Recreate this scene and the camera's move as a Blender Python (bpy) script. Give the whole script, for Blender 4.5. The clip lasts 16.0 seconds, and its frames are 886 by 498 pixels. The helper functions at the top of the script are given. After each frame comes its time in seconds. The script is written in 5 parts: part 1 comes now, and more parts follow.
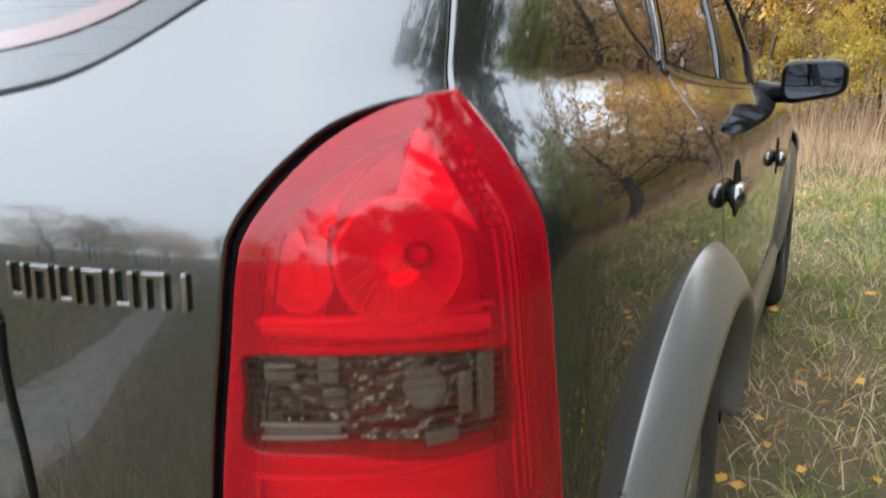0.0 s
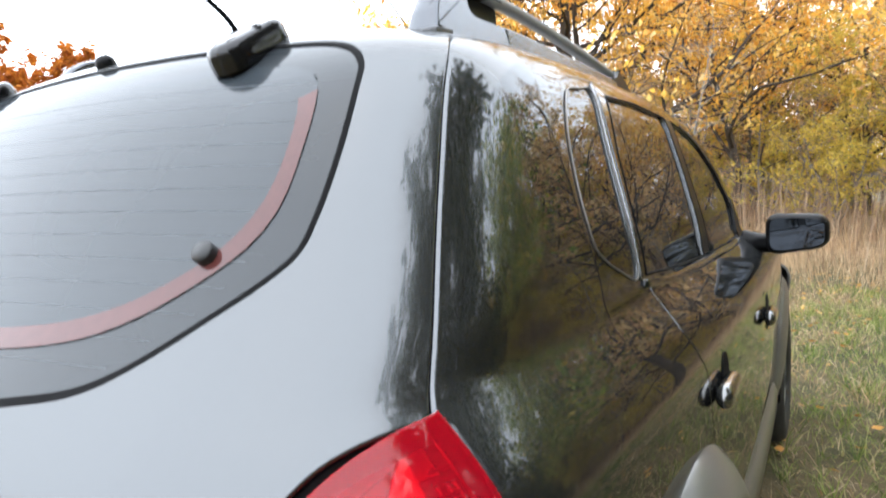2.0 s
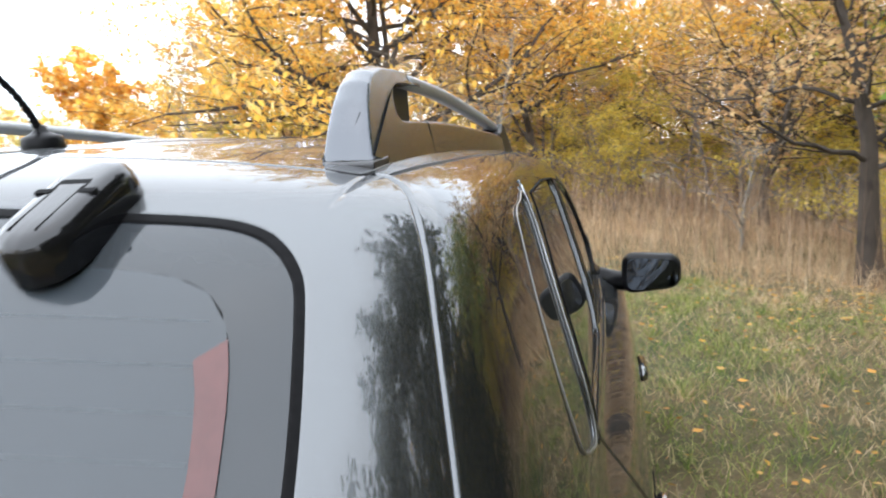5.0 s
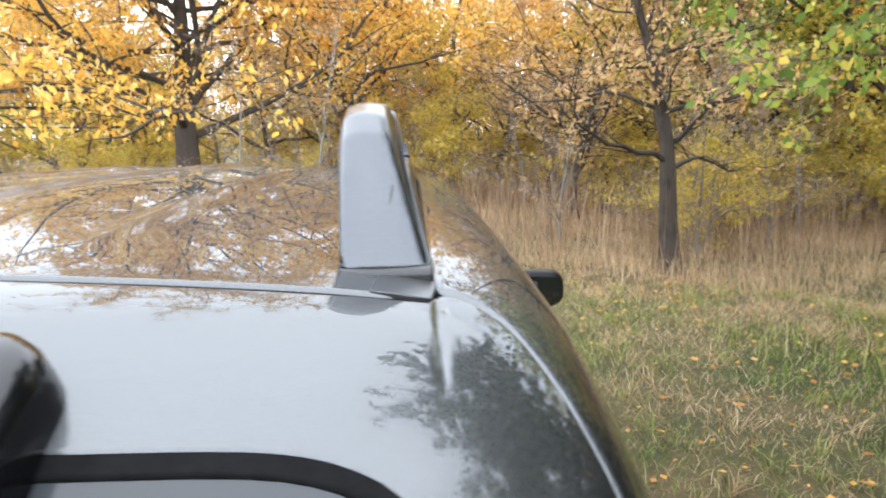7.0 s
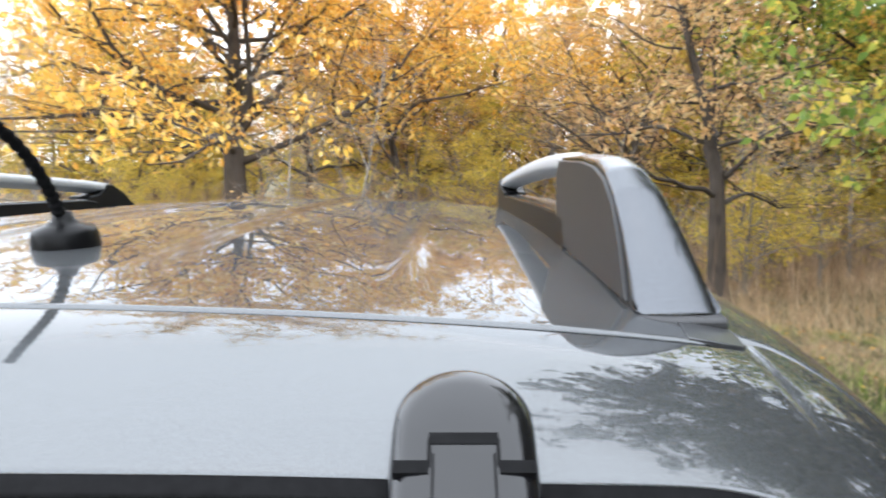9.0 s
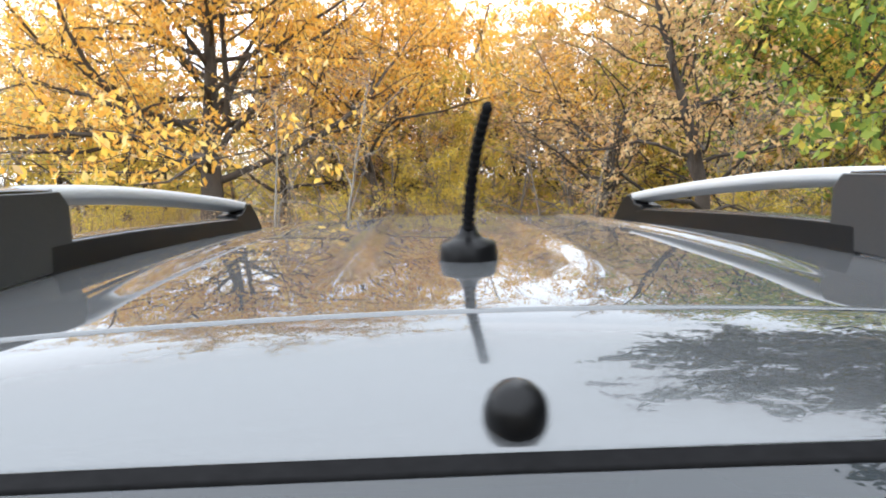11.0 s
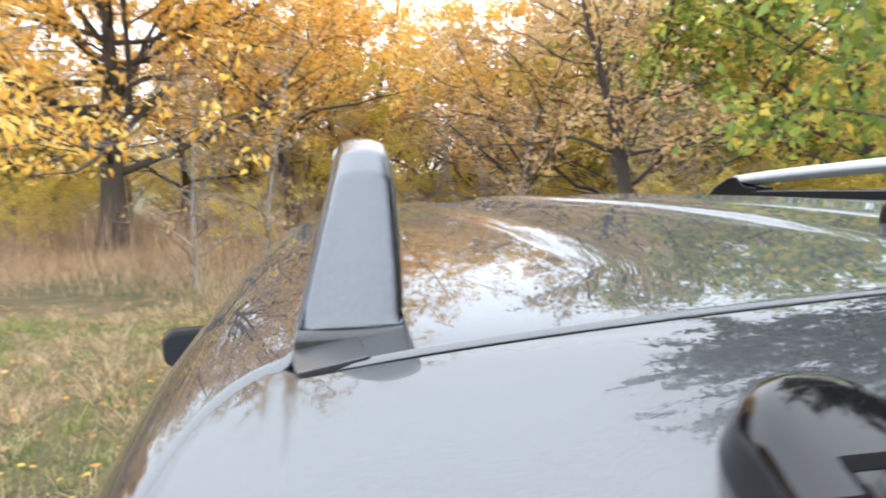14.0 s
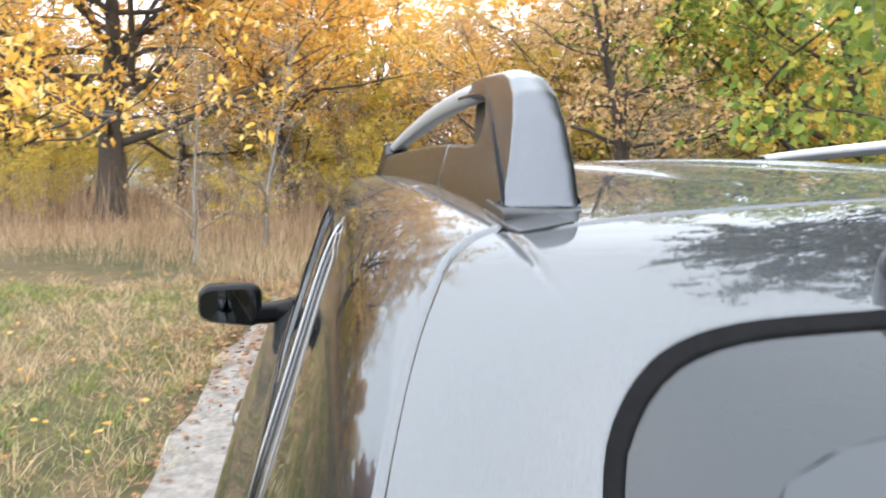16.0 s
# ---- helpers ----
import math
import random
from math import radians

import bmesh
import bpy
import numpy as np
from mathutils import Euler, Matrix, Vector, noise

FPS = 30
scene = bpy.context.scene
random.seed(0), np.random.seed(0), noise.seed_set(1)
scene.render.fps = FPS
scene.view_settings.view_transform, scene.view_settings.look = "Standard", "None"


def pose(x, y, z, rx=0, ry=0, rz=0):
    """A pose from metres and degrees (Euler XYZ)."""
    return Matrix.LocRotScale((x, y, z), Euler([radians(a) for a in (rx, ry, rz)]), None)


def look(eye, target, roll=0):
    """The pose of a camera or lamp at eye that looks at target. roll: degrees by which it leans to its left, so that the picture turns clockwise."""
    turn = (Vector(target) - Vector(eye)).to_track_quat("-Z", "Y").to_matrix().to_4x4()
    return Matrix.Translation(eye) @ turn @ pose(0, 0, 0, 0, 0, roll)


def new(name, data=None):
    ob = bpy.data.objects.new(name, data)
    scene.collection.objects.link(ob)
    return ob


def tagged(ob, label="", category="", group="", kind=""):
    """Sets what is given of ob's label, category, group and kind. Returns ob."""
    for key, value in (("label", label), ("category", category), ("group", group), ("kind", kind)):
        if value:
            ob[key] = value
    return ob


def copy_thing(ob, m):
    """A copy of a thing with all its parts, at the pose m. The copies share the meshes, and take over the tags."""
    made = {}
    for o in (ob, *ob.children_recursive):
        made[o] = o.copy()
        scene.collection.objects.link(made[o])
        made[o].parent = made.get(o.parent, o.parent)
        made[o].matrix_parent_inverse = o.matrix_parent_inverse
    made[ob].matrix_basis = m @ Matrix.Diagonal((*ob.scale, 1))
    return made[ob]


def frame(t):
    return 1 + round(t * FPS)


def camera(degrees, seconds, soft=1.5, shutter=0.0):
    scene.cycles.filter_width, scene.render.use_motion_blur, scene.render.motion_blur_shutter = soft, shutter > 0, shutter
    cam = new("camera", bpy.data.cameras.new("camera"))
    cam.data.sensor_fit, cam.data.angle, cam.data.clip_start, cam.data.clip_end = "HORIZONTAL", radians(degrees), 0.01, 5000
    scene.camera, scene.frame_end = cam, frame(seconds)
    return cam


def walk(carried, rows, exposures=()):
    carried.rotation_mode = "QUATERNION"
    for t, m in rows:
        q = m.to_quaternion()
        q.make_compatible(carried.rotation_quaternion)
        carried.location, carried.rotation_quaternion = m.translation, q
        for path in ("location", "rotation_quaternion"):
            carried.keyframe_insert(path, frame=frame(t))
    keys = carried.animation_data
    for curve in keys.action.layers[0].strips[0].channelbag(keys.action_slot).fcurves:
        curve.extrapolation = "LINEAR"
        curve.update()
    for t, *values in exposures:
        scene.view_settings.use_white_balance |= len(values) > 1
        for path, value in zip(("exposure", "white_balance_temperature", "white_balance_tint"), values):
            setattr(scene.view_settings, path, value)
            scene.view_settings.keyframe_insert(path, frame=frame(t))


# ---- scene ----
cam = camera(67.45, 16.0, soft=1.9, shutter=0.7)
PATH = [
    (0, pose(1.0637, -0.2629, 1.1445, 76.928, 1.672, 30.395)),
    (0.5, pose(1.0728, -0.2501, 1.1982, 78.943, 2.154, 30.115)),
    (1, pose(1.0793, -0.2457, 1.2446, 80.594, 1.981, 29.774)),
    (1.5, pose(1.0825, -0.2492, 1.2993, 83.064, 2.221, 30.478)),
    (2, pose(1.0897, -0.2555, 1.3577, 85.477, 2.508, 30.409)),
    (2.5, pose(1.1023, -0.2688, 1.3991, 86.784, 2.092, 30.315)),
    (3, pose(1.1186, -0.2685, 1.4547, 85.762, 0.887, 29.539)),
    (3.2, pose(1.1182, -0.2565, 1.4813, 85.117, -0.004, 29.579)),
    (5.3, pose(0.7606, 0.0534, 1.6340, 82.325, 1.834, 11.644)),
    (5.5, pose(0.7482, 0.1037, 1.6478, 82.353, 1.142, 10.775)),
    (6, pose(0.7045, 0.1787, 1.6755, 83.095, 1.208, 7.983)),
    (6.5, pose(0.6348, 0.2077, 1.6890, 81.979, 2.296, 2.415)),
    (7, pose(0.5576, 0.2132, 1.6988, 81.299, 1.743, -1.888)),
    (7.5, pose(0.4871, 0.1949, 1.7058, 81.568, 1.141, -2.976)),
    (8, pose(0.4295, 0.1793, 1.7105, 82.174, 1.029, -2.863)),
    (8.5, pose(0.3788, 0.1740, 1.7164, 83.025, 0.895, -1.810)),
    (9, pose(0.3708, 0.1794, 1.7205, 83.857, 0.587, 1.126)),
    (9.5, pose(0.3293, 0.1692, 1.7224, 84.424, 1.047, 5.317)),
    (10, pose(0.2022, 0.1434, 1.7188, 85.433, 1.756, 0.785)),
    (10.2, pose(0.1411, 0.1168, 1.7210, 85.239, 1.612, 0.015)),
    (12.3, pose(-0.2788, 0.1599, 1.7268, 85.393, 1.865, -3.683)),
    (12.5, pose(-0.3209, 0.1601, 1.7178, 85.944, 1.642, -3.310)),
    (13, pose(-0.3942, 0.1833, 1.7101, 84.871, 1.263, -2.451)),
    (13.5, pose(-0.4483, 0.2357, 1.7080, 85.505, 0.061, -2.371)),
    (14, pose(-0.5454, 0.2717, 1.7008, 84.642, 1.018, -10.393)),
    (14.5, pose(-0.5995, 0.2820, 1.6943, 84.288, 0.140, -12.891)),
    (15, pose(-0.6409, 0.2829, 1.6858, 84.323, -0.980, -12.992)),
    (15.5, pose(-0.6746, 0.2565, 1.6706, 83.948, -0.246, -13.043)),
    (16, pose(-0.6927, 0.1956, 1.6427, 83.574, -1.488, -10.887)),
]
walk(cam, PATH, [(0, .22), (1.5, .2), (3, .08), (5.5, .03), (6.5, .04), (7, .16), (8, .2), (9, .08), (9.7, .02), (12.5, 0), (14.5, .02), (16, .1)])

# ---------------------------------------------------------------- light: bright overcast autumn afternoon
world = bpy.data.worlds.new("overcast_sky")
scene.world = world
world.use_nodes = True
wn, wl = world.node_tree.nodes, world.node_tree.links
wn.clear()
sky = wn.new("ShaderNodeTexSky")
sky.sky_type, sky.sun_disc = "NISHITA", False
sky.sun_elevation, sky.sun_rotation = radians(74), radians(207)
sky.air_density, sky.dust_density, sky.ozone_density = 1.0, 1.0, 1.0
dim = wn.new("ShaderNodeVectorMath")                # clear sky behind the clouds
dim.operation = "SCALE"
dim.inputs["Scale"].default_value = 0.1
cloud = wn.new("ShaderNodeMix")                     # a closed, even layer of cloud
cloud.data_type = "RGBA"
cloud.inputs[0].default_value = 0.88
cloud.inputs[7].default_value = (0.92, 1.0, 1.11, 1)
bg = wn.new("ShaderNodeBackground")
bg.inputs["Strength"].default_value = 3.85
wout = wn.new("ShaderNodeOutputWorld")
wl.new(sky.outputs[0], dim.inputs[0])
wl.new(dim.outputs[0], cloud.inputs[6])
wl.new(cloud.outputs[2], bg.inputs["Color"])
wl.new(bg.outputs[0], wout.inputs["Surface"])

sun_data = bpy.data.lights.new("sun", "SUN")
sun_data.energy, sun_data.angle, sun_data.color = 1.5, radians(150), (1.0, 0.96, 0.9)
sun = new("sun", sun_data)
sun.matrix_world = look((-2, -4, 16), (0, 0, 0))
scene.view_settings.exposure = 0.0

# ---------------------------------------------------------------- materials
def material(name):
    m = bpy.data.materials.new(name)
    m.use_nodes = True
    n, l = m.node_tree.nodes, m.node_tree.links
    n.clear()
    out = n.new("ShaderNodeOutputMaterial")
    return m, n, l, out


def principled(n, l, out, **kw):
    b = n.new("ShaderNodeBsdfPrincipled")
    for k, v in kw.items():
        b.inputs[k.replace("_", " ")].default_value = v
    l.new(b.outputs[0], out.inputs["Surface"])
    return b


def noise_node(n, l, scale, detail=4.0, rough=0.55, coord="Object", stretch=None):
    tc = n.new("ShaderNodeTexCoord")
    t = n.new("ShaderNodeTexNoise")
    t.inputs["Scale"].default_value, t.inputs["Detail"].default_value = scale, detail
    t.inputs["Roughness"].default_value = rough
    if stretch:
        mp = n.new("ShaderNodeMapping")
        mp.inputs["Scale"].default_value = stretch
        l.new(tc.outputs[coord], mp.inputs[0])
        l.new(mp.outputs[0], t.inputs["Vector"])
    else:
        l.new(tc.outputs[coord], t.inputs["Vector"])
    return t


def ramp(n, l, source, stops):
    r = n.new("ShaderNodeValToRGB")
    while len(r.color_ramp.elements) < len(stops):
        r.color_ramp.elements.new(0.5)
    for e, (p, c) in zip(r.color_ramp.elements, stops):
        e.position, e.color = p, (*c, 1) if len(c) == 3 else c
    l.new(source, r.inputs[0])
    return r


def bump(n, l, height, bsdf, strength, distance=0.01):
    b = n.new("ShaderNodeBump")
    b.inputs["Strength"].default_value, b.inputs["Distance"].default_value = strength, distance
    l.new(height, b.inputs["Height"])
    l.new(b.outputs[0], bsdf.inputs["Normal"])


def paint_material(name, colour, metallic, rough, coat_rough=0.012):
    m, n, l, out = material(name)
    b = principled(n, l, out, Metallic=metallic, Roughness=rough, Coat_Weight=1.0, Coat_Roughness=coat_rough, Coat_IOR=1.53, Specular_Tint=(0.02, 0.02, 0.02, 1))
    flake = noise_node(n, l, 900.0, 1.0)
    dust_haze = noise_node(n, l, 3.5, 6.0, 0.7)
    c = ramp(n, l, flake.outputs["Fac"], [(0.3, tuple(v * 0.9 for v in colour)), (0.7, tuple(v * 1.1 for v in colour))])
    l.new(c.outputs[0], b.inputs["Base Color"])
    r = ramp(n, l, dust_haze.outputs["Fac"], [(0.35, (coat_rough,) * 3), (0.8, (coat_rough + 0.02,) * 3)])
    l.new(r.outputs[0], b.inputs["Coat Roughness"])
    geo = n.new("ShaderNodeNewGeometry")             # pale haze put into the colour of upward faces, brightening the roof
    up = n.new("ShaderNodeSeparateXYZ")
    l.new(geo.outputs["Normal"], up.inputs[0])
    lies = ramp(n, l, up.outputs["Z"], [(0.55, (0.0,) * 3), (0.97, (0.10,) * 3)])
    spread = ramp(n, l, dust_haze.outputs["Fac"], [(0.3, (0.75,) * 3), (0.75, (1.2,) * 3)])
    mul = n.new("ShaderNodeMath"); mul.operation = "MULTIPLY"
    l.new(lies.outputs[0], mul.inputs[0]); l.new(spread.outputs[0], mul.inputs[1])
    df = n.new("ShaderNodeBsdfDiffuse")
    df.inputs[0].default_value = (0.33, 0.345, 0.36, 1)
    top = n.new("ShaderNodeMixShader")
    l.new(mul.outputs[0], top.inputs[0]); l.new(b.outputs[0], top.inputs[1]); l.new(df.outputs[0], top.inputs[2])
    l.new(top.outputs[0], out.inputs["Surface"])
    return m


def plain_material(name, colour, rough, metallic=0.0, scale=60.0, vary=0.15, relief=0.05, coat=0.0, spec=0.5):
    m, n, l, out = material(name)
    b = principled(n, l, out, Metallic=metallic, Roughness=rough, Coat_Weight=coat, Coat_Roughness=0.05, Specular_IOR_Level=spec)
    t = noise_node(n, l, scale, 5.0, 0.65)
    c = ramp(n, l, t.outputs["Fac"], [(0.3, tuple(v * (1 - vary) for v in colour)), (0.7, tuple(min(1, v * (1 + vary)) for v in colour))])
    l.new(c.outputs[0], b.inputs["Base Color"])
    if relief:
        bump(n, l, t.outputs["Fac"], b, relief, 0.002)
    return m


def pane_material(name, through_colour, dust_haze_colour=(0.5, 0.52, 0.53), dust_haze=0.05, ior=1.52):
    """Sheet glass: clear to the tint, gloss by Fresnel, with a dusty film (on the red lens, added brightness)."""
    m, n, l, out = material(name)
    tr = n.new("ShaderNodeBsdfTransparent")
    tr.inputs[0].default_value = (*through_colour, 1)
    gl = n.new("ShaderNodeBsdfGlossy")
    gl.inputs["Roughness"].default_value = 0.004
    fr = n.new("ShaderNodeFresnel")
    fr.inputs[0].default_value = ior
    mix = n.new("ShaderNodeMixShader")
    l.new(fr.outputs[0], mix.inputs[0]); l.new(tr.outputs[0], mix.inputs[1]); l.new(gl.outputs[0], mix.inputs[2])
    df = n.new("ShaderNodeBsdfDiffuse")
    df.inputs[0].default_value = (*dust_haze_colour, 1)
    t = noise_node(n, l, 4.0, 4.0, 0.6)
    r = ramp(n, l, t.outputs["Fac"], [(0.3, (dust_haze * 0.92,) * 3), (0.75, (dust_haze * 1.1,) * 3)])
    top = n.new("ShaderNodeMixShader")
    l.new(r.outputs[0], top.inputs[0]); l.new(mix.outputs[0], top.inputs[1]); l.new(df.outputs[0], top.inputs[2])
    l.new(top.outputs[0], out.inputs["Surface"])
    return m


def leaf_material(name, stops, translucent=0.45, rough=0.5):
    """Leaves: each one takes its own tint out of the ramp."""
    m, n, l, out = material(name)
    g = n.new("ShaderNodeNewGeometry")
    r = ramp(n, l, g.outputs["Random Per Island"], stops)
    df = n.new("ShaderNodeBsdfPrincipled")
    df.inputs["Roughness"].default_value = rough
    df.inputs["Specular IOR Level"].default_value = 0.3
    tl = n.new("ShaderNodeBsdfTranslucent")
    mix = n.new("ShaderNodeMixShader")
    mix.inputs[0].default_value = translucent
    l.new(r.outputs[0], df.inputs["Base Color"]); l.new(r.outputs[0], tl.inputs[0])
    l.new(df.outputs[0], mix.inputs[1]); l.new(tl.outputs[0], mix.inputs[2]); l.new(mix.outputs[0], out.inputs["Surface"])
    return m


def bark_material(name, dark, light):
    m, n, l, out = material(name)
    b = principled(n, l, out, Roughness=0.9)
    t = noise_node(n, l, 14.0, 8.0, 0.7, stretch=(1, 1, 0.22))
    u = noise_node(n, l, 2.0, 3.0)
    mixv = n.new("ShaderNodeMath"); mixv.operation = "ADD"
    l.new(t.outputs["Fac"], mixv.inputs[0]); l.new(u.outputs["Fac"], mixv.inputs[1])
    c = ramp(n, l, mixv.outputs[0], [(0.75, dark), (1.0, tuple((a + d) / 2 for a, d in zip(light, dark))), (1.3, light)])
    c.color_ramp.elements[2].position = 1.0
    c.color_ramp.elements[1].position = 0.85
    c.color_ramp.elements[0].position = 0.6
    l.new(c.outputs[0], b.inputs["Base Color"])
    bump(n, l, t.outputs["Fac"], b, 0.8, 0.03)
    return m


PAINT = paint_material("car_paint_olive_grey", (0.091, 0.0955, 0.099), 0.90, 0.235, 0.013)
FLARE = plain_material("satin_grey_plastic", (0.17, 0.165, 0.155), 0.3, 0.35, 300.0, 0.08, 0.05, 0.2)
SILVER = plain_material("satin_silver_rail", (0.108, 0.113, 0.122), 0.27, 1.0, 400.0, 0.06, 0.03, 0.1)
BAR = plain_material("pale_satin_bar", (0.44, 0.45, 0.46), 0.45, 0.35, 400.0, 0.05, 0.03)
HANDLE = plain_material("grey_glossy_handle", (0.15, 0.15, 0.146), 0.16, 0.9, 60.0, 0.06, 0.0, 0.8)
CHROME = plain_material("chrome", (0.252, 0.252, 0.248), 0.12, 1.0, 50.0, 0.05, 0.0)
TRIM = plain_material("bright_trim", (0.3, 0.3, 0.31), 0.18, 1.0, 50.0, 0.05, 0.0)
BLACK = plain_material("black_plastic", (0.005, 0.005, 0.0055), 0.34, 0.0, 40.0, 0.2, 0.02, 0.0, 0.15)
GLOSS_BLACK = plain_material("glossy_black_plastic", (0.006, 0.006, 0.007), 0.07, 0.0, 40.0, 0.2, 0.0, 0.0, 0.5)
RUBBER = plain_material("black_rubber", (0.007, 0.007, 0.0075), 0.72, 0.0, 120.0, 0.3, 0.1, 0.0, 0.07)
DARKGREY = plain_material("dark_grey_plastic", (0.0188, 0.0188, 0.0195), 0.42, 0.0, 260.0, 0.2, 0.15)
COVER = plain_material("grey_ditch_plastic", (0.07, 0.072, 0.075), 0.3, 0.5, 200.0, 0.1, 0.05)
PAD = plain_material("dark_grey_rubber", (0.03, 0.03, 0.032), 0.32, 0.0, 260.0, 0.2, 0.1)
LINING = plain_material("grey_interior_cloth", (0.021, 0.021, 0.0217), 0.9, 0.0, 200.0, 0.3, 0.3)
TYRE = plain_material("tyre_rubber", (0.025, 0.024, 0.023), 0.75, 0.0, 80.0, 0.35, 0.3)
ALLOY = plain_material("wheel_alloy", (0.34, 0.34, 0.34), 0.3, 1.0, 60.0, 0.1, 0.03)
GLASS_REAR = pane_material("tinted_rear_glass", (0.055, 0.06, 0.063), (0.27, 0.325, 0.375), 0.12, 1.66)
GLASS_FRIT = pane_material("printed_glass_border", (0.05, 0.055, 0.057), (0.21, 0.245, 0.275), 0.12, 1.63)
GLASS_SIDE = pane_material("tinted_side_glass", (0.10, 0.105, 0.10), dust_haze=0.02, ior=1.6)
GLASS_CLEAR = pane_material("windscreen_glass", (0.75, 0.78, 0.76), dust_haze=0.03)
# strong red film stands in for light the reflectors would throw back
LENS_RED = pane_material("red_lamp_lens", (0.98, 0.018, 0.045), (1.0, 0.012, 0.035), 0.225, 1.56)
LENS_SMOKE = pane_material("smoky_lamp_lens", (0.62, 0.56, 0.5), (0.3, 0.28, 0.26), 0.01, 1.5)
HOUSING = plain_material("lamp_reflector", (0.96, 0.95, 0.95), 0.18, 0.45, 60.0, 0.04, 0.25)
HOUSING_DARK = plain_material("lamp_inner_panel", (0.95, 0.93, 0.93), 0.3, 0.1, 90.0, 0.1, 0.05)
PARTITION = plain_material("lamp_dark_partition", (0.13, 0.12, 0.12), 0.3, 0.3, 90.0, 0.1, 0.05)
def facet_material():
    m, n, l, out = material("faceted_reflector")
    b = principled(n, l, out, Metallic=0.95, Roughness=0.16, Base_Color=(0.45, 0.41, 0.37, 1))
    t = noise_node(n, l, 55.0, 2.0, 0.4, stretch=(1, 1, 1.6))
    bump(n, l, t.outputs["Fac"], b, 1.0, 0.02)
    return m


FACETS = facet_material()
CELL = plain_material("bright_optic_cell", (0.5, 0.47, 0.43), 0.18, 0.7, 160.0, 0.3, 0.8)
BULB = plain_material("frosted_bulb", (0.51, 0.49, 0.462), 0.25, 0.0, 90.0, 0.05, 0.0)
MIRROR = plain_material("mirror_glass", (0.06, 0.068, 0.08), 0.015, 1.0, 30.0, 0.01, 0.0)
WIRE = plain_material("heater_wire", (0.17, 0.195, 0.215), 0.6, 0.0, 60.0, 0.1, 0.0)
TAPE = plain_material("faded_red_band", (0.085, 0.024, 0.021), 0.05, 0.0, 60.0, 0.1, 0.0, 0.0, 0.6)

BARK_DARK = bark_material("bark_dark_brown", (0.0179, 0.0142, 0.0109), (0.0663, 0.0514, 0.0405))
BARK_GREY = bark_material("bark_grey", (0.0306, 0.0255, 0.0212), (0.112, 0.0945, 0.0775))
BARK_PALE = bark_material("bark_pale", (0.102, 0.085, 0.068), (0.258, 0.231, 0.197))
LEAF_YELLOW = leaf_material("leaves_yellow", [(0.0, (0.50, 0.26, 0.09)), (0.15, (0.80, 0.41, 0.075)), (0.4, (0.92, 0.56, 0.10)), (0.7, (0.93, 0.64, 0.15)), (0.9, (0.90, 0.70, 0.29)), (1.0, (0.58, 0.40, 0.21))], 0.55)
LEAF_GOLD = leaf_material("leaves_gold_brown", [(0.0, (0.46, 0.275, 0.15)), (0.35, (0.70, 0.43, 0.19)), (0.7, (0.78, 0.55, 0.26)), (1.0, (0.62, 0.48, 0.27))], 0.55)
LEAF_OLIVE = leaf_material("leaves_yellow_green", [(0.0, (0.48, 0.38, 0.08)), (0.4, (0.70, 0.55, 0.11)), (0.75, (0.84, 0.63, 0.14)), (1.0, (0.46, 0.44, 0.10))], 0.55)
LEAF_GREEN = leaf_material("leaves_green", [(0.0, (0.15, 0.25, 0.055)), (0.4, (0.27, 0.36, 0.075)), (0.75, (0.50, 0.53, 0.105)), (0.92, (0.85, 0.64, 0.13)), (1.0, (0.95, 0.68, 0.16))], 0.5)
LEAF_ORANGE = leaf_material("leaves_orange", [(0.0, (0.279, 0.0837, 0.0149)), (0.5, (0.512, 0.167, 0.0223)), (1.0, (0.633, 0.267, 0.0372))])
LEAF_DARK = leaf_material("leaves_dark_green", [(0.0, (0.03, 0.04, 0.012)), (0.5, (0.07, 0.08, 0.025)), (0.85, (0.14, 0.13, 0.04)), (1.0, (0.3, 0.2, 0.06))])
LEAF_FALLEN = leaf_material("fallen_leaves", [(0.0, (0.338, 0.137, 0.0298)), (0.5, (0.581, 0.283, 0.0521)), (0.85, (0.726, 0.427, 0.0893)), (1.0, (0.436, 0.24, 0.104))], 0.2)
LEAF_LITTER = leaf_material("leaf_litter", [(0.0, (0.143, 0.062, 0.0279)), (0.5, (0.256, 0.124, 0.0558)), (0.9, (0.37, 0.198, 0.0945)), (1.0, (0.463, 0.26, 0.0837))], 0.15)
GRASS_DRY = leaf_material("dry_grass", [(0.0, (0.25, 0.16, 0.08)), (0.4, (0.48, 0.33, 0.18)), (0.8, (0.68, 0.50, 0.31)), (1.0, (0.78, 0.62, 0.43))], 0.4)
GRASS_GREEN = leaf_material("green_grass", [(0.0, (0.055, 0.08, 0.018)), (0.35, (0.165, 0.24, 0.045)), (0.65, (0.31, 0.36, 0.09)), (1.0, (0.55, 0.46, 0.25))], 0.4)
GRASS_TALL = leaf_material("tall_pale_grass", [(0.0, (0.32, 0.20, 0.115)), (0.4, (0.56, 0.385, 0.225)), (0.8, (0.76, 0.56, 0.35)), (1.0, (0.86, 0.70, 0.49))], 0.45)
STALK = leaf_material("dry_stalks", [(0.0, (0.16, 0.10, 0.065)), (0.5, (0.34, 0.225, 0.14)), (1.0, (0.50, 0.365, 0.245))], 0.1)


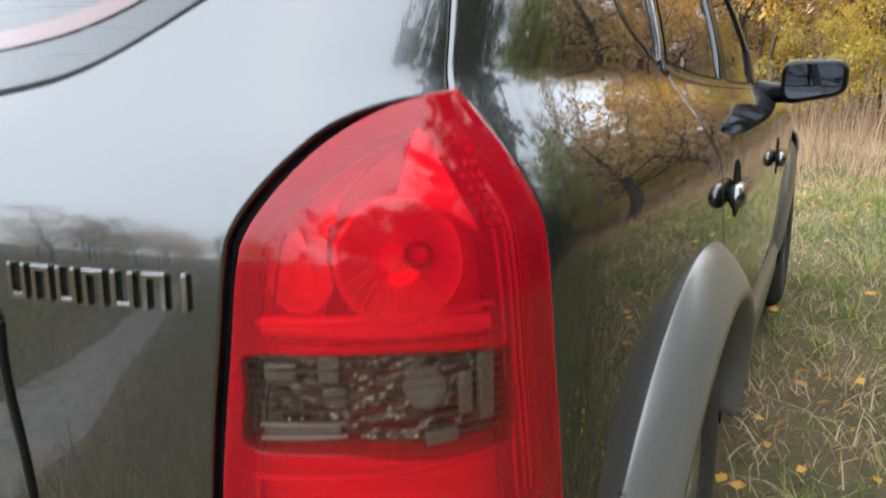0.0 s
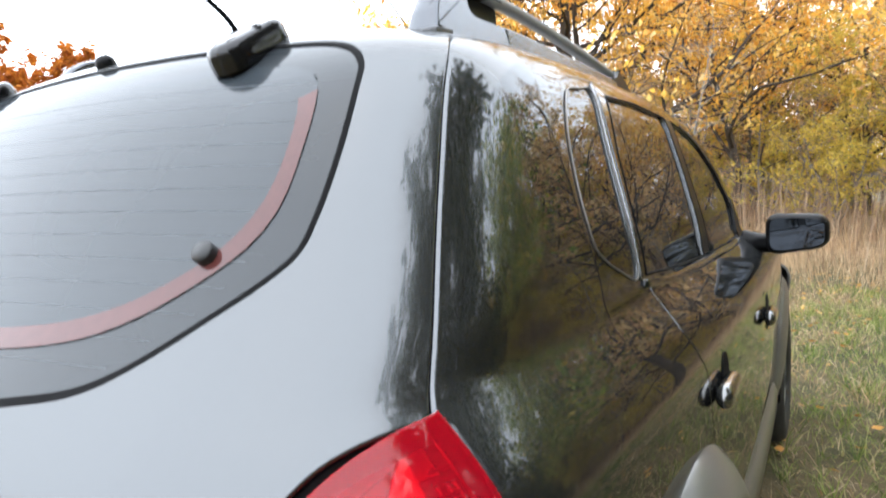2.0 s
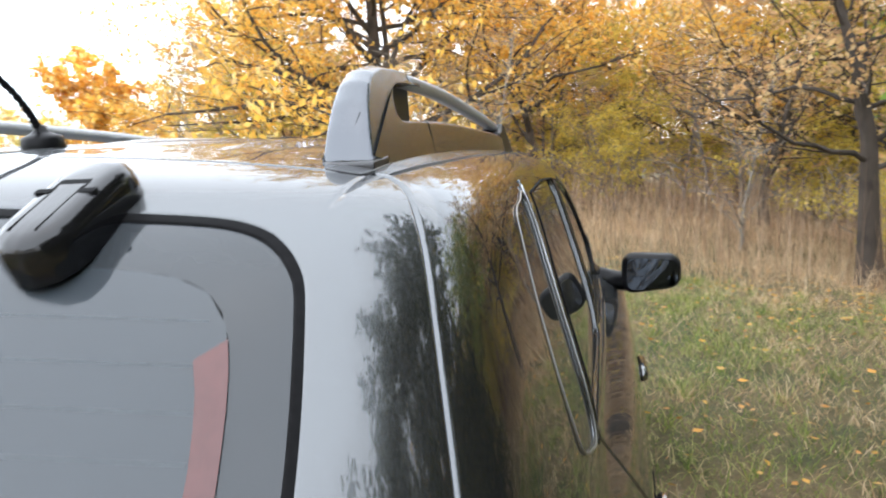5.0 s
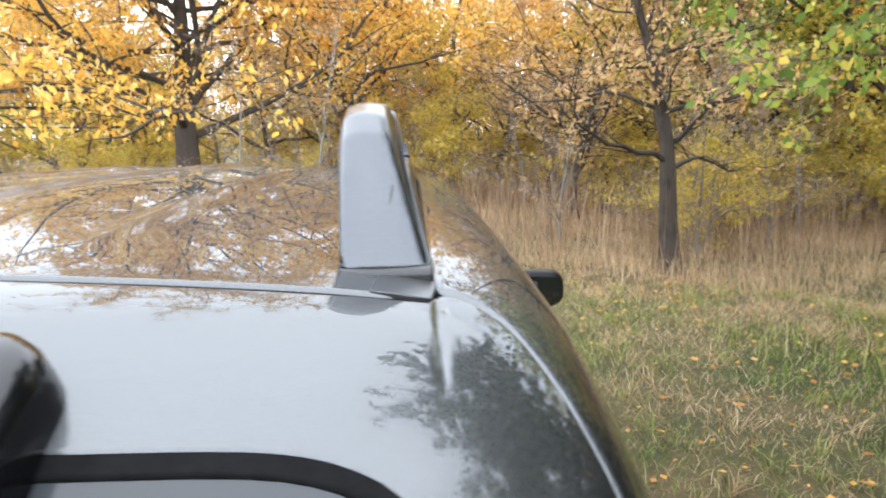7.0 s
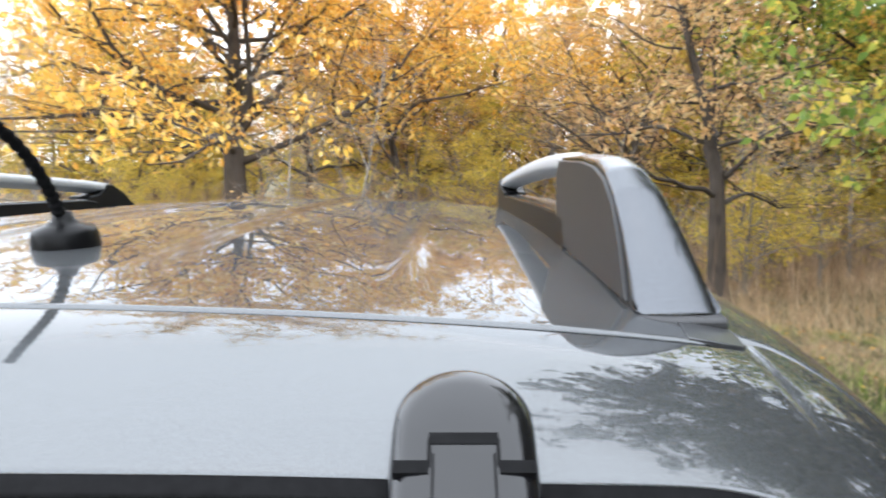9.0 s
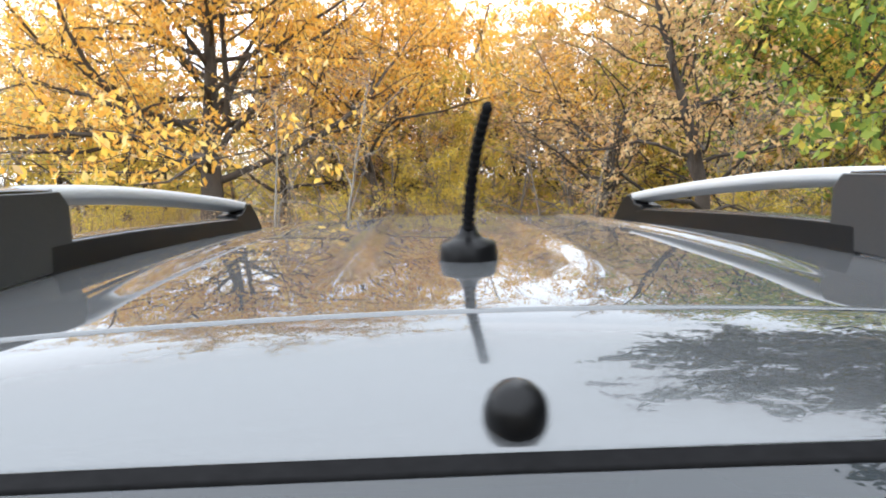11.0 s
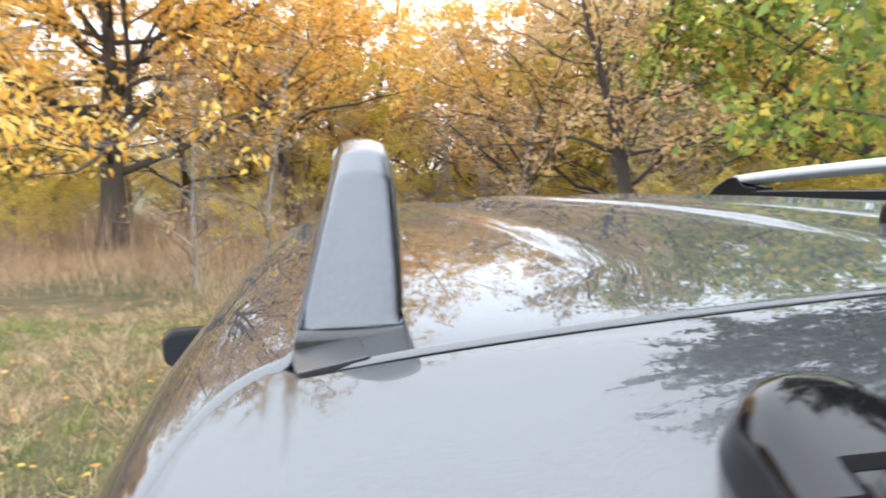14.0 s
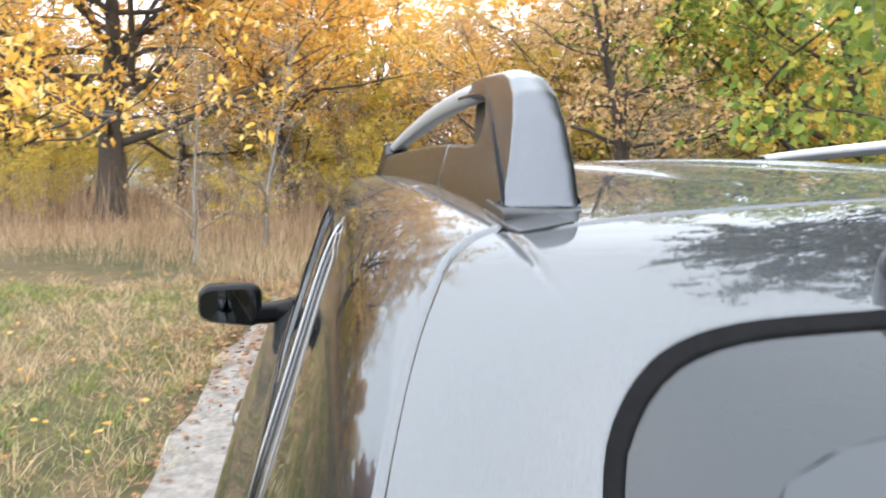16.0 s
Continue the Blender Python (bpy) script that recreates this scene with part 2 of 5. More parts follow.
def ground_material():
    m, n, l, out = material("meadow_ground")
    b = principled(n, l, out, Roughness=0.95)
    big = noise_node(n, l, 0.35, 5.0, 0.6)
    mid = noise_node(n, l, 2.3, 6.0, 0.65)
    fine = noise_node(n, l, 26.0, 6.0, 0.75)
    add = n.new("ShaderNodeMath"); add.operation = "ADD"
    l.new(big.outputs["Fac"], add.inputs[0]); l.new(mid.outputs["Fac"], add.inputs[1])
    half = n.new("ShaderNodeMath"); half.operation = "MULTIPLY"; half.inputs[1].default_value = 0.5
    l.new(add.outputs[0], half.inputs[0])
    patch_c = ramp(n, l, half.outputs[0], [(0.4, (0.05, 0.06, 0.018)), (0.52, (0.115, 0.09, 0.04)), (0.64, (0.18, 0.13, 0.07))])
    shade = ramp(n, l, fine.outputs["Fac"], [(0.3, (0.5, 0.5, 0.5)), (0.7, (1.25, 1.2, 1.1))])
    mul = n.new("ShaderNodeMix"); mul.data_type, mul.blend_type = "RGBA", "MULTIPLY"
    mul.inputs[0].default_value = 1.0
    l.new(patch_c.outputs[0], mul.inputs[6]); l.new(shade.outputs[0], mul.inputs[7])
    l.new(mul.outputs[2], b.inputs["Base Color"])
    bump(n, l, fine.outputs["Fac"], b, 0.7, 0.05)
    return m


GROUND = ground_material()
TRACK = plain_material("pale_dirt_track", (0.214, 0.194, 0.172), 0.95, 0.0, 14.0, 0.42, 0.6)

# ---------------------------------------------------------------- mesh tools
import mathutils.geometry


def mesh_object(name, verts, faces, mat, parent=None, label="", normals=None, smooth=True):
    me = bpy.data.meshes.new(name)
    me.from_pydata([tuple(map(float, v)) for v in verts], [], [tuple(int(i) for i in f) for f in faces])
    me.update()
    if smooth:
        me.shade_smooth()
    if normals is not None:
        me.normals_split_custom_set_from_vertices([tuple(map(float, v)) for v in normals])
    me.materials.append(mat)
    ob = new(name, me)
    ob.parent = parent
    if label:
        tagged(ob, label)
    return ob


def part(name, bm, mat, parent, label="", bevel=0.0):
    me = bpy.data.meshes.new(name)
    bmesh.ops.recalc_face_normals(bm, faces=bm.faces)
    bm.to_mesh(me)
    bm.free()
    me.materials.append(mat)
    ob = new(name, me)
    ob.parent = parent
    if label:
        tagged(ob, label)
    if bevel:
        md = ob.modifiers.new("bevel", "BEVEL")
        md.width, md.segments, md.limit_method, md.angle_limit = bevel, 3, "ANGLE", radians(35)
        me.shade_smooth()
        md.harden_normals = True
    return ob


def spline(pts, per=8, closed=False):
    """Catmull-Rom through the points."""
    p = np.array(pts, float)
    n = len(p)
    out = []
    for i in range(n if closed else n - 1):
        if closed:
            a, b, c, d = p[i - 1], p[i], p[(i + 1) % n], p[(i + 2) % n]
        else:
            a, b, c, d = p[max(i - 1, 0)], p[i], p[i + 1], p[min(i + 2, n - 1)]
        for t in np.arange(per) / per:
            out.append(0.5 * (2 * b + (c - a) * t + (2 * a - 5 * b + 4 * c - d) * t * t + (3 * b - a - 3 * c + d) * t ** 3))
    if not closed:
        out.append(p[-1])
    return np.array(out)


def resample(loop, step):
    p = np.array(loop, float)
    q = np.vstack([p, p[:1]])
    d = np.r_[0, np.cumsum(np.hypot(*np.diff(q, axis=0).T))]
    keep = [0.0]
    corner = [0.0]
    for i in range(len(p)):          # keep sharp corners
        a, b, c = p[i - 1], p[i], p[(i + 1) % len(p)]
        u, v = b - a, c - b
        ang = abs(math.atan2(u[0] * v[1] - u[1] * v[0], u @ v))
        if ang > 0.5:
            corner.append(d[i])
    corner = sorted(set(corner)) + [d[-1]]
    ts = []
    for s, e in zip(corner, corner[1:]):
        k = max(1, int(round((e - s) / step)))
        ts += list(s + (e - s) * np.arange(k) / k)
    return np.c_[np.interp(ts, d, q[:, 0]), np.interp(ts, d, q[:, 1])]


def inside(pts, loop):
    x, y = pts[:, 0], pts[:, 1]
    r = np.zeros(len(pts), bool)
    a = loop
    b = np.roll(loop, -1, axis=0)
    for (x0, y0), (x1, y1) in zip(a, b):
        if y0 == y1:
            continue
        c = ((y0 > y) != (y1 > y)) & (x < (x1 - x0) * (y - y0) / (y1 - y0) + x0)
        r ^= c
    return r


def area2(loop):
    x, y = np.array(loop).T
    return 0.5 * np.sum(x * np.roll(y, -1) - np.roll(x, -1) * y)


def grow_loop(loop, d):
    """Moves a closed loop outwards by d (inwards if negative)."""
    p = np.array(loop, float)
    t = np.roll(p, -1, axis=0) - np.roll(p, 1, axis=0)
    t /= np.maximum(np.linalg.norm(t, axis=1, keepdims=True), 1e-9)
    s = 1 if area2(p) > 0 else -1
    return p + s * d * np.c_[t[:, 1], -t[:, 0]]


def fair(loop, n=4):
    p = np.array(loop, float)
    return sum(np.roll(p, k, axis=0) for k in range(-n, n + 1)) / (2 * n + 1)


# ---------------------------------------------------------------- the body's surface, in car metres (y forward from the tail)
def tab(v, xs, ys):
    xs, ys = np.asarray(xs, float), np.asarray(ys, float)
    h = np.diff(xs)
    d = np.diff(ys) / h
    m = np.empty_like(ys)
    m[0], m[-1] = d[0], d[-1]
    for i in range(1, len(xs) - 1):
        m[i] = 0 if d[i - 1] * d[i] <= 0 else 3 * (h[i - 1] + h[i]) / ((2 * h[i] + h[i - 1]) / d[i - 1] + (h[i] + 2 * h[i - 1]) / d[i])
    v = np.asarray(v, float)
    c = np.clip(v, xs[0], xs[-1])
    i = np.clip(np.searchsorted(xs, c) - 1, 0, len(xs) - 2)
    t = (c - xs[i]) / h[i]
    r = (2 * t ** 3 - 3 * t ** 2 + 1) * ys[i] + (t ** 3 - 2 * t ** 2 + t) * h[i] * m[i] + (3 * t ** 2 - 2 * t ** 3) * ys[i + 1] + (t ** 3 - t ** 2) * h[i] * m[i + 1]
    return r + np.where(v < xs[0], (v - xs[0]) * m[0], 0) + np.where(v > xs[-1], (v - xs[-1]) * m[-1], 0)


# inward slope of the side over height: upright door, rolled shoulder, crease under the windows, leaning greenhouse
SLOPE = ((.0, .32, .52, .67, .82, .92, .97, 1.01, 1.05, 1.10, 1.155, 1.163, 1.171, 1.21, 1.26, 1.32, 1.45, 1.55, 1.62, 1.72, 2.2), (-.26, -.26, -.11, -.043, -.024, .01, .04, .16, .47, .68, .72, .40, .09, .18, .27, .315, .315, .34, .30, .40, .40))
REAR = ((.20, .40, .60, .75, .90, 1.0, 1.05, 1.1, 1.15, 1.2, 1.288, 1.4, 1.5, 1.56, 1.70), (.0406, .0065, -.0077, -.0040, -.0022, .0012, .0058, .0315, .0755, .1205, .1885, .2627, .3371, .3925, .5515))
TOP = ((.30, .60, .82, 1.2, 1.7, 2.2, 2.5, 2.7, 3.3, 3.5, 4.0, 4.2, 4.32), (1.618, 1.6452, 1.661, 1.672, 1.673, 1.650, 1.615, 1.55, 1.10, 1.03, .95, .80, .40))


def dense(table, lo, hi, sigma, step=.001):
    """The table drawn out finely and faired, so that reflections run smoothly."""
    v = np.arange(lo - .3, hi + .3, step)
    w = int(3.5 * sigma / step)
    k = np.exp(-.5 * (np.arange(-w, w + 1) * step / sigma) ** 2)
    f = tab(v, *table)
    ext = np.r_[f[0] - (f[1] - f[0]) * np.arange(w, 0, -1), f, f[-1] + (f[-1] - f[-2]) * np.arange(1, w + 1)]
    return v, np.convolve(ext, k / k.sum(), "valid")


zs = np.arange(.1, 2.1, .001)
slope = np.convolve(np.interp(zs, *SLOPE), np.exp(-.5 * (np.arange(-40, 41) / 9) ** 2) / (9 * math.sqrt(2 * math.pi)), "same")
half_width = -np.cumsum(slope) * .001
SIDE_F = zs, half_width - np.interp(.90, zs, half_width) + .8897
REAR_F, TOP_F = dense(REAR, .2, 1.75, .026), dense(TOP, .2, 4.4, .07)


def smax(a, b, k):
    h = np.maximum(k - np.abs(a - b), 0) / k
    return np.maximum(a, b) + h * h * h * k / 6


def body(p):
    x, y, z = np.abs(p[..., 0]), p[..., 1], p[..., 2]
    h = np.clip((z - 1.02) / .16, 0, 1)
    side = (x - np.interp(z, *SIDE_F) + .0299 * ((y - 2.0) / 1.8) ** 2 + .05 * np.maximum(y - 3.2, 0) ** 2) * .96 + .0248 * np.clip(y - .75, 0, 2.2) * h * h * (3 - 2 * h)
    rear = (np.interp(z, *REAR_F) + .17 * x * x + .55 * np.maximum(x - .5, 0) ** 2 - y) * .85
    top = (z - np.interp(y, *TOP_F) + .1139 * x * x) * .9
    return smax(smax(smax(side, rear, .232), top, .1197), .22 - z, .05)


def body_normal(p):
    e = .008
    g = np.stack([body(p + np.eye(3)[i] * e) - body(p - np.eye(3)[i] * e) for i in range(3)], -1)
    return g / np.linalg.norm(g, axis=-1, keepdims=True)


def cast(o, d, far):
    lo, hi = np.zeros(len(o)), np.full(len(o), far)
    for _ in range(42):
        mid = (lo + hi) / 2
        neg = body(o + d * mid[:, None]) < 0
        lo, hi = np.where(neg, mid, lo), np.where(neg, hi, mid)
    return o + d * lo[:, None]


def settle(p):
    """Points drawn on to the surface."""
    p = np.array(p, float)
    for _ in range(6):
        p = p - body_normal(p) * body(p)[:, None]
    return p


def chart_side(uv):           # (y, z)
    n = len(uv)
    return cast(np.c_[np.zeros(n), uv], np.tile([1.0, 0, 0], (n, 1)), 1.4)


def chart_top(uv):            # (x, y)
    n = len(uv)
    return cast(np.c_[uv, np.full(n, .5)], np.tile([0, 0, 1.0], (n, 1)), 1.6)


def chart_rear(uv):           # (x, 1.3 * angle above the level, seen from inside the cabin)
    n, a = len(uv), uv[:, 1] / 1.3
    return cast(np.c_[uv[:, 0], np.full(n, 1.9), np.full(n, .95)], np.c_[np.zeros(n), -np.cos(a), np.sin(a)], 2.6)


def chart_corner(uv):         # (0.65 * angle round an upright axis inside the rear corner, z)
    n, a = len(uv), uv[:, 0] / .65
    return cast(np.c_[np.full(n, .45), np.full(n, .75), uv[:, 1]], np.c_[np.sin(a), -np.cos(a), np.zeros(n)], 1.2)


def to_rear(p):
    p = np.atleast_2d(np.array(p, float))
    return np.c_[p[:, 0], 1.3 * np.arctan2(p[:, 2] - .95, 1.9 - p[:, 1])]


def to_corner(p):
    p = np.atleast_2d(np.array(p, float))
    return np.c_[.65 * np.arctan2(p[:, 0] - .45, .75 - p[:, 1]), p[:, 2]]


def panel(name, outline, chart, mat, parent, holes=(), step=.03, lift=0.0, lip=.016, mirror=False, label="", raise_by=None, round_by=.0028, extra=None):
    """A sheet on the body's surface inside an outline, with rounded edges turned in."""
    loops = [resample(outline, step)] + [resample(h, step) for h in holes]
    pts = np.vstack(loops)
    edges, s = [], 0
    for lp in loops:
        edges += [(s + i, s + (i + 1) % len(lp)) for i in range(len(lp))]
        s += len(lp)
    lo, hi = pts.min(0), pts.max(0)
    gx, gy = np.meshgrid(np.arange(lo[0], hi[0], step), np.arange(lo[1], hi[1], step))
    g = np.c_[gx.ravel(), gy.ravel()]
    if extra is not None:
        g = np.vstack([g, extra + .00037])
    ok = inside(g, loops[0])
    for h in loops[1:]:
        ok &= ~inside(g, h)
    g = g[ok]
    if len(g):
        near = np.concatenate([np.min(np.hypot(b[:, None, 0] - pts[None, :, 0], b[:, None, 1] - pts[None, :, 1]), axis=1) for b in np.array_split(g, 1 + len(g) // 2000)])
        g = g[near > (.55 * step if extra is None else .2 * step)]
    allp = np.vstack([pts, g]) if len(g) else pts
    v2, _, f2, ov, _, _ = mathutils.geometry.delaunay_2d_cdt([Vector(p) for p in allp], edges, [], 0, 1e-7)
    uv = np.array([(v.x, v.y) for v in v2])
    f = np.array([t for t in f2 if len(t) == 3])
    c = uv[f].mean(1)
    keep = inside(c, loops[0])
    for h in loops[1:]:
        keep &= ~inside(c, h)
    f = f[keep]
    back = {}
    for i, src in enumerate(ov):
        for q in src:
            back[q] = i
    P = chart(uv)
    N = body_normal(P)
    if raise_by is not None:
        P = P + N * raise_by(uv)[:, None]
        e = 2e-3
        tu = [chart(uv + np.array(k) * e) for k in ((1, 0), (0, 1))]
        tu = [t + body_normal(t) * raise_by(uv + np.array(k) * e)[:, None] - P for t, k in zip(tu, ((1, 0), (0, 1)))]
        N2 = np.cross(tu[0], tu[1])
        N2 /= np.linalg.norm(N2, axis=1, keepdims=True)
        N = N2 * np.sign((N2 * N).sum(1))[:, None]
    P = P + N * lift
    fn = np.cross(P[f[:, 1]] - P[f[:, 0]], P[f[:, 2]] - P[f[:, 0]])
    flip = (fn * N[f[:, 0]]).sum(1) < 0
    f[flip] = f[flip][:, ::-1]
    V, NN, F_ = [P], [N.copy()], [f]
    base = len(P)
    if lip:
        s = 0
        for k, lp in enumerate(loops):
            idx = np.array([back[s + i] for i in range(len(lp))])
            s += len(lp)
            p, n = P[idx], N[idx]
            t = np.roll(p, -1, axis=0) - np.roll(p, 1, axis=0)
            out = np.cross(t, n)
            out /= np.maximum(np.linalg.norm(out, axis=1, keepdims=True), 1e-9)
            test = chart(grow_loop(lp, .004 if k == 0 else -.004))
            if ((test - p) * out).sum() < 0:
                out = -out
            rings = [(p - n * round_by * (1 - math.cos(q)) + out * round_by * math.sin(q), n * math.cos(q) + out * math.sin(q)) for q in (.26, .52, .79, 1.05, 1.31, 1.57)]
            rings.append((p - n * max(lip, round_by * 1.2) + out * round_by, out))
            prev = idx
            m = len(idx)
            for q, qn in rings:
                cur = base + np.arange(m)
                base += m
                V.append(q); NN.append(qn)
                a, b, cc, dd = prev, np.roll(prev, -1), np.roll(cur, -1), cur
                quad = np.c_[a, b, cc, dd]
                fnq = np.cross(p[1] - p[0], q[0] - (p[0] if prev is idx else pp[0]))
                if fnq @ (qn[0] + n[0]) < 0:
                    quad = quad[:, ::-1]
                F_.append(quad)
                prev, pp = cur, q
    V, NN = np.vstack(V), np.vstack(NN)
    NN /= np.linalg.norm(NN, axis=1, keepdims=True)
    faces = [tuple(t) for q in F_ for t in q]
    if mirror:
        V[:, 0] *= -1; NN[:, 0] *= -1
        faces = [t[::-1] for t in faces]
    return mesh_object(name, V, faces, mat, parent, label, NN)


def sweep(name, path, section, mat, parent, label="", up=None, mirror=False, cap=True, smooth=True):
    """A section (list of (across, up)) carried along a path; up: one vector per point, or None for the body's normal."""
    p = np.array(path, float)
    t = np.gradient(p, axis=0)
    t /= np.linalg.norm(t, axis=1, keepdims=True)
    u = body_normal(p) if up is None else np.broadcast_to(np.array(up, float), p.shape)
    a = np.cross(t, u)
    a /= np.linalg.norm(a, axis=1, keepdims=True)
    u = np.cross(a, t)
    sec = np.array(section, float)
    if sec.ndim == 2:
        sec = np.broadcast_to(sec, (len(p), *sec.shape))
    k = sec.shape[1]
    V = (p[:, None] + a[:, None] * sec[:, :, :1] + u[:, None] * sec[:, :, 1:]).reshape(-1, 3)
    F_ = []
    for i in range(len(p) - 1):
        for j in range(k):
            F_.append((i * k + j, i * k + (j + 1) % k, (i + 1) * k + (j + 1) % k, (i + 1) * k + j))
    if cap:
        F_ += [tuple(range(k))[::-1], tuple((len(p) - 1) * k + j for j in range(k))]
    if mirror:
        V = V * np.array([-1, 1, 1])
        F_ = [f[::-1] for f in F_]
    return mesh_object(name, V, F_, mat, parent, label, smooth=smooth)


def ring_section(rx, ry, n=10):
    return [(rx * math.cos(q), ry * math.sin(q)) for q in np.arange(n) * 2 * math.pi / n]


def lathe(name, profile, origin, axis, mat, parent, label="", seg=28, mirror=False):
    """Profile of (radius, height) turned round an axis."""
    z = Vector(axis).normalized()
    x = z.orthogonal().normalized()
    y = z.cross(x)
    V, F_ = [], []
    k = len(profile)
    for i in range(seg):
        q = 2 * math.pi * i / seg
        for r, h in profile:
            w = Vector(origin) + z * h + (x * math.cos(q) + y * math.sin(q)) * r
            V.append(((-w.x if mirror else w.x), w.y, w.z))
    for i in range(seg):
        j = (i + 1) % seg
        for m in range(k - 1):
            f = (i * k + m, j * k + m, j * k + m + 1, i * k + m + 1)
            F_.append(f[::-1] if mirror else f)
    return mesh_object(name, V, F_, mat, parent, label)


def slab(name, profile, across, mat, parent, label="", bevel=.006, holes=(), mirror=False):
    """A side profile in (y, z) given thickness: across(y, z) gives the two x of its faces."""
    lp = np.array(profile, float)
    if area2(lp) < 0:
        lp = lp[::-1]
    bm = bmesh.new()
    sg = -1 if mirror else 1
    rows = []
    for y, z in lp:
        x0, x1 = across(y, z)
        rows.append((bm.verts.new((sg * x0, y, z)), bm.verts.new((sg * x1, y, z))))
    n = len(rows)
    bm.faces.new([r[0] for r in rows])
    bm.faces.new([r[1] for r in rows][::-1])
    for i in range(n):
        a, b = rows[i], rows[(i + 1) % n]
        bm.faces.new((a[0], a[1], b[1], b[0]))
    return part(name, bm, mat, parent, label, bevel)


def puffed(name, profile, across, radius, mat, parent, label="", mirror=False):
    """A side profile in (y, z) given thickness, its rim rounded by radius(y) towards both faces."""
    lp = resample(profile, .006)
    if area2(lp) < 0:
        lp = lp[::-1]
    inward = grow_loop(lp, -1.0) - lp
    inward /= np.linalg.norm(inward, axis=1, keepdims=True)
    r = np.array([radius(y) for y in lp[:, 0]])
    cols = (-1, -.985, -.95, -.88, -.76, -.6, -.35, 0, .35, .6, .76, .88, .95, .985, 1)
    V, F_, m = [], [], len(lp)
    wide = np.array([across(y, z) for y, z in lp])
    for q in cols + (-1, 1):
        ring = lp + inward * (r * (.62 * q * q + .38 * (1 - (1 - abs(q) ** 9) ** .5)))[:, None]
        V += [((a + b) / 2 + q * (b - a) / 2, y, z) for (y, z), (a, b) in zip(ring, wide)]
    k = len(cols)
    for i in range(k - 1):
        for j in range(m):
            F_.append((i * m + j, i * m + (j + 1) % m, (i + 1) * m + (j + 1) % m, (i + 1) * m + j)[::-1])
    F_ += [tuple(k * m + j for j in range(m))[::-1], tuple((k + 1) * m + j for j in range(m))]
    if mirror:
        V = [(-x, y, z) for x, y, z in V]
        F_ = [f[::-1] for f in F_]
    return mesh_object(name, V, F_, mat, parent, label)


def rounded_box(bm, size, m, r=0.0, seg=2):
    ret = bmesh.ops.create_cube(bm, size=1.0, matrix=m @ Matrix.Diagonal((*size, 1)))
    if r:
        es = list({e for v in ret["verts"] for e in v.link_edges})
        bmesh.ops.bevel(bm, geom=es, offset=r, segments=seg, affect="EDGES", profile=0.5)


# ---------------------------------------------------------------- the car
car = tagged(new("car"), "dark olive-grey metallic estate SUV with roof rails, parked on grass", "car")

SEAM = spline([(.761, .269, 1.150), (.744, .307, 1.215), (.720, .357, 1.298), (.697, .413, 1.389), (.663, .488, 1.495), (.631, .563, 1.566), (.610, .605, 1.592), (.588, .627, 1.602), (.567, .634, 1.607)], 6)
LAMP_IN = spline([(.762, .267, 1.153), (.735, .217, 1.143), (.703, .179, 1.121), (.678, .148, 1.088), (.652, .114, 1.043), (.648, .101, 1.014), (.643, .09, .954), (.632, .084, .877), (.622, .081, .80), (.612, .08, .70)], 6)
LAMP_OUT = spline([(.764, .279, 1.153), (.795, .284, 1.108), (.819, .287, 1.074), (.837, .290, 1.041), (.846, .288, .995), (.851, .292, .902), (.853, .304, .808), (.853, .318, .70)], 6)
SEAM, LAMP_IN, LAMP_OUT = settle(SEAM), settle(LAMP_IN), settle(LAMP_OUT)


def roof_seam_y(x):
    return .587 + .07 * x * x


# roof skin, with the gap to the tailgate along its rear edge
xs = np.linspace(-.545, .545, 40)
roof_outline = [(x, roof_seam_y(x) + .0066) for x in xs] + [(.545 - .03 * t, .63 + 1.82 * t) for t in np.linspace(0, 1, 24)] + [(x, 2.47 - .15 * x * x) for x in xs[::-1] * .93] + [(-.515 - .03 * t, 2.45 - 1.82 * t) for t in np.linspace(0, 1, 24)]


def bead(uv):
    """Pressed lengthways beads of the roof."""
    x, y = np.abs(uv[:, 0]), uv[:, 1]
    run = np.clip((y - .67) / .24, 0, 1) * np.clip((2.3 - y) / .1, 0, 1)
    run = run * run * (3 - 2 * run)
    w = np.exp(-((x - .33) / .017) ** 4) + np.exp(-((x - .115) / .017) ** 4)
    return .0078 * run * w


panel("roof_panel", roof_outline, chart_top, PAINT, car, step=.013, raise_by=bead, lip=.006, round_by=.0038, label="glossy roof skin with pressed lengthways beads")

# tailgate with the opening for the glass
GLASS = np.array([(.0, .104, 1.141), (.2, .104, 1.143), (.346, .103, 1.158), (.441, .134, 1.180), (.532, .199, 1.238), (.597, .261, 1.293), (.607, .299, 1.339), (.604, .345, 1.405), (.594, .39, 1.468), (.579, .432, 1.522), (.567, .450, 1.541), (.550, .463, 1.556), (.530, .471, 1.567), (.503, .473, 1.575), (.468, .470, 1.580), (.40, .463, 1.585), (.253, .457, 1.592), (0, .449, 1.597)])
half = spline(to_rear(GLASS), 5)
glass_loop = resample(np.vstack([half, (half * [-1, 1])[::-1][1:-1]]), .012)
gate_right = [(x, *to_rear([(x, roof_seam_y(x) - .0068, z)])[0][1:]) for x, z in zip(np.linspace(0, .559, 24), 1.643 - .1139 * np.linspace(0, .559, 24) ** 2)]
seam_gate = to_rear(SEAM[::-1] + [-.001, -.0072, -.001])
lamp_gate = to_rear(LAMP_IN + np.array([-.0055, -.001, .0025]) * np.clip(np.arange(len(LAMP_IN))[:, None] / 7, .25, 1))
low = [(.60, to_rear([(.60, .08, .62)])[0][1]), (0, to_rear([(0, 0, .62)])[0][1])]
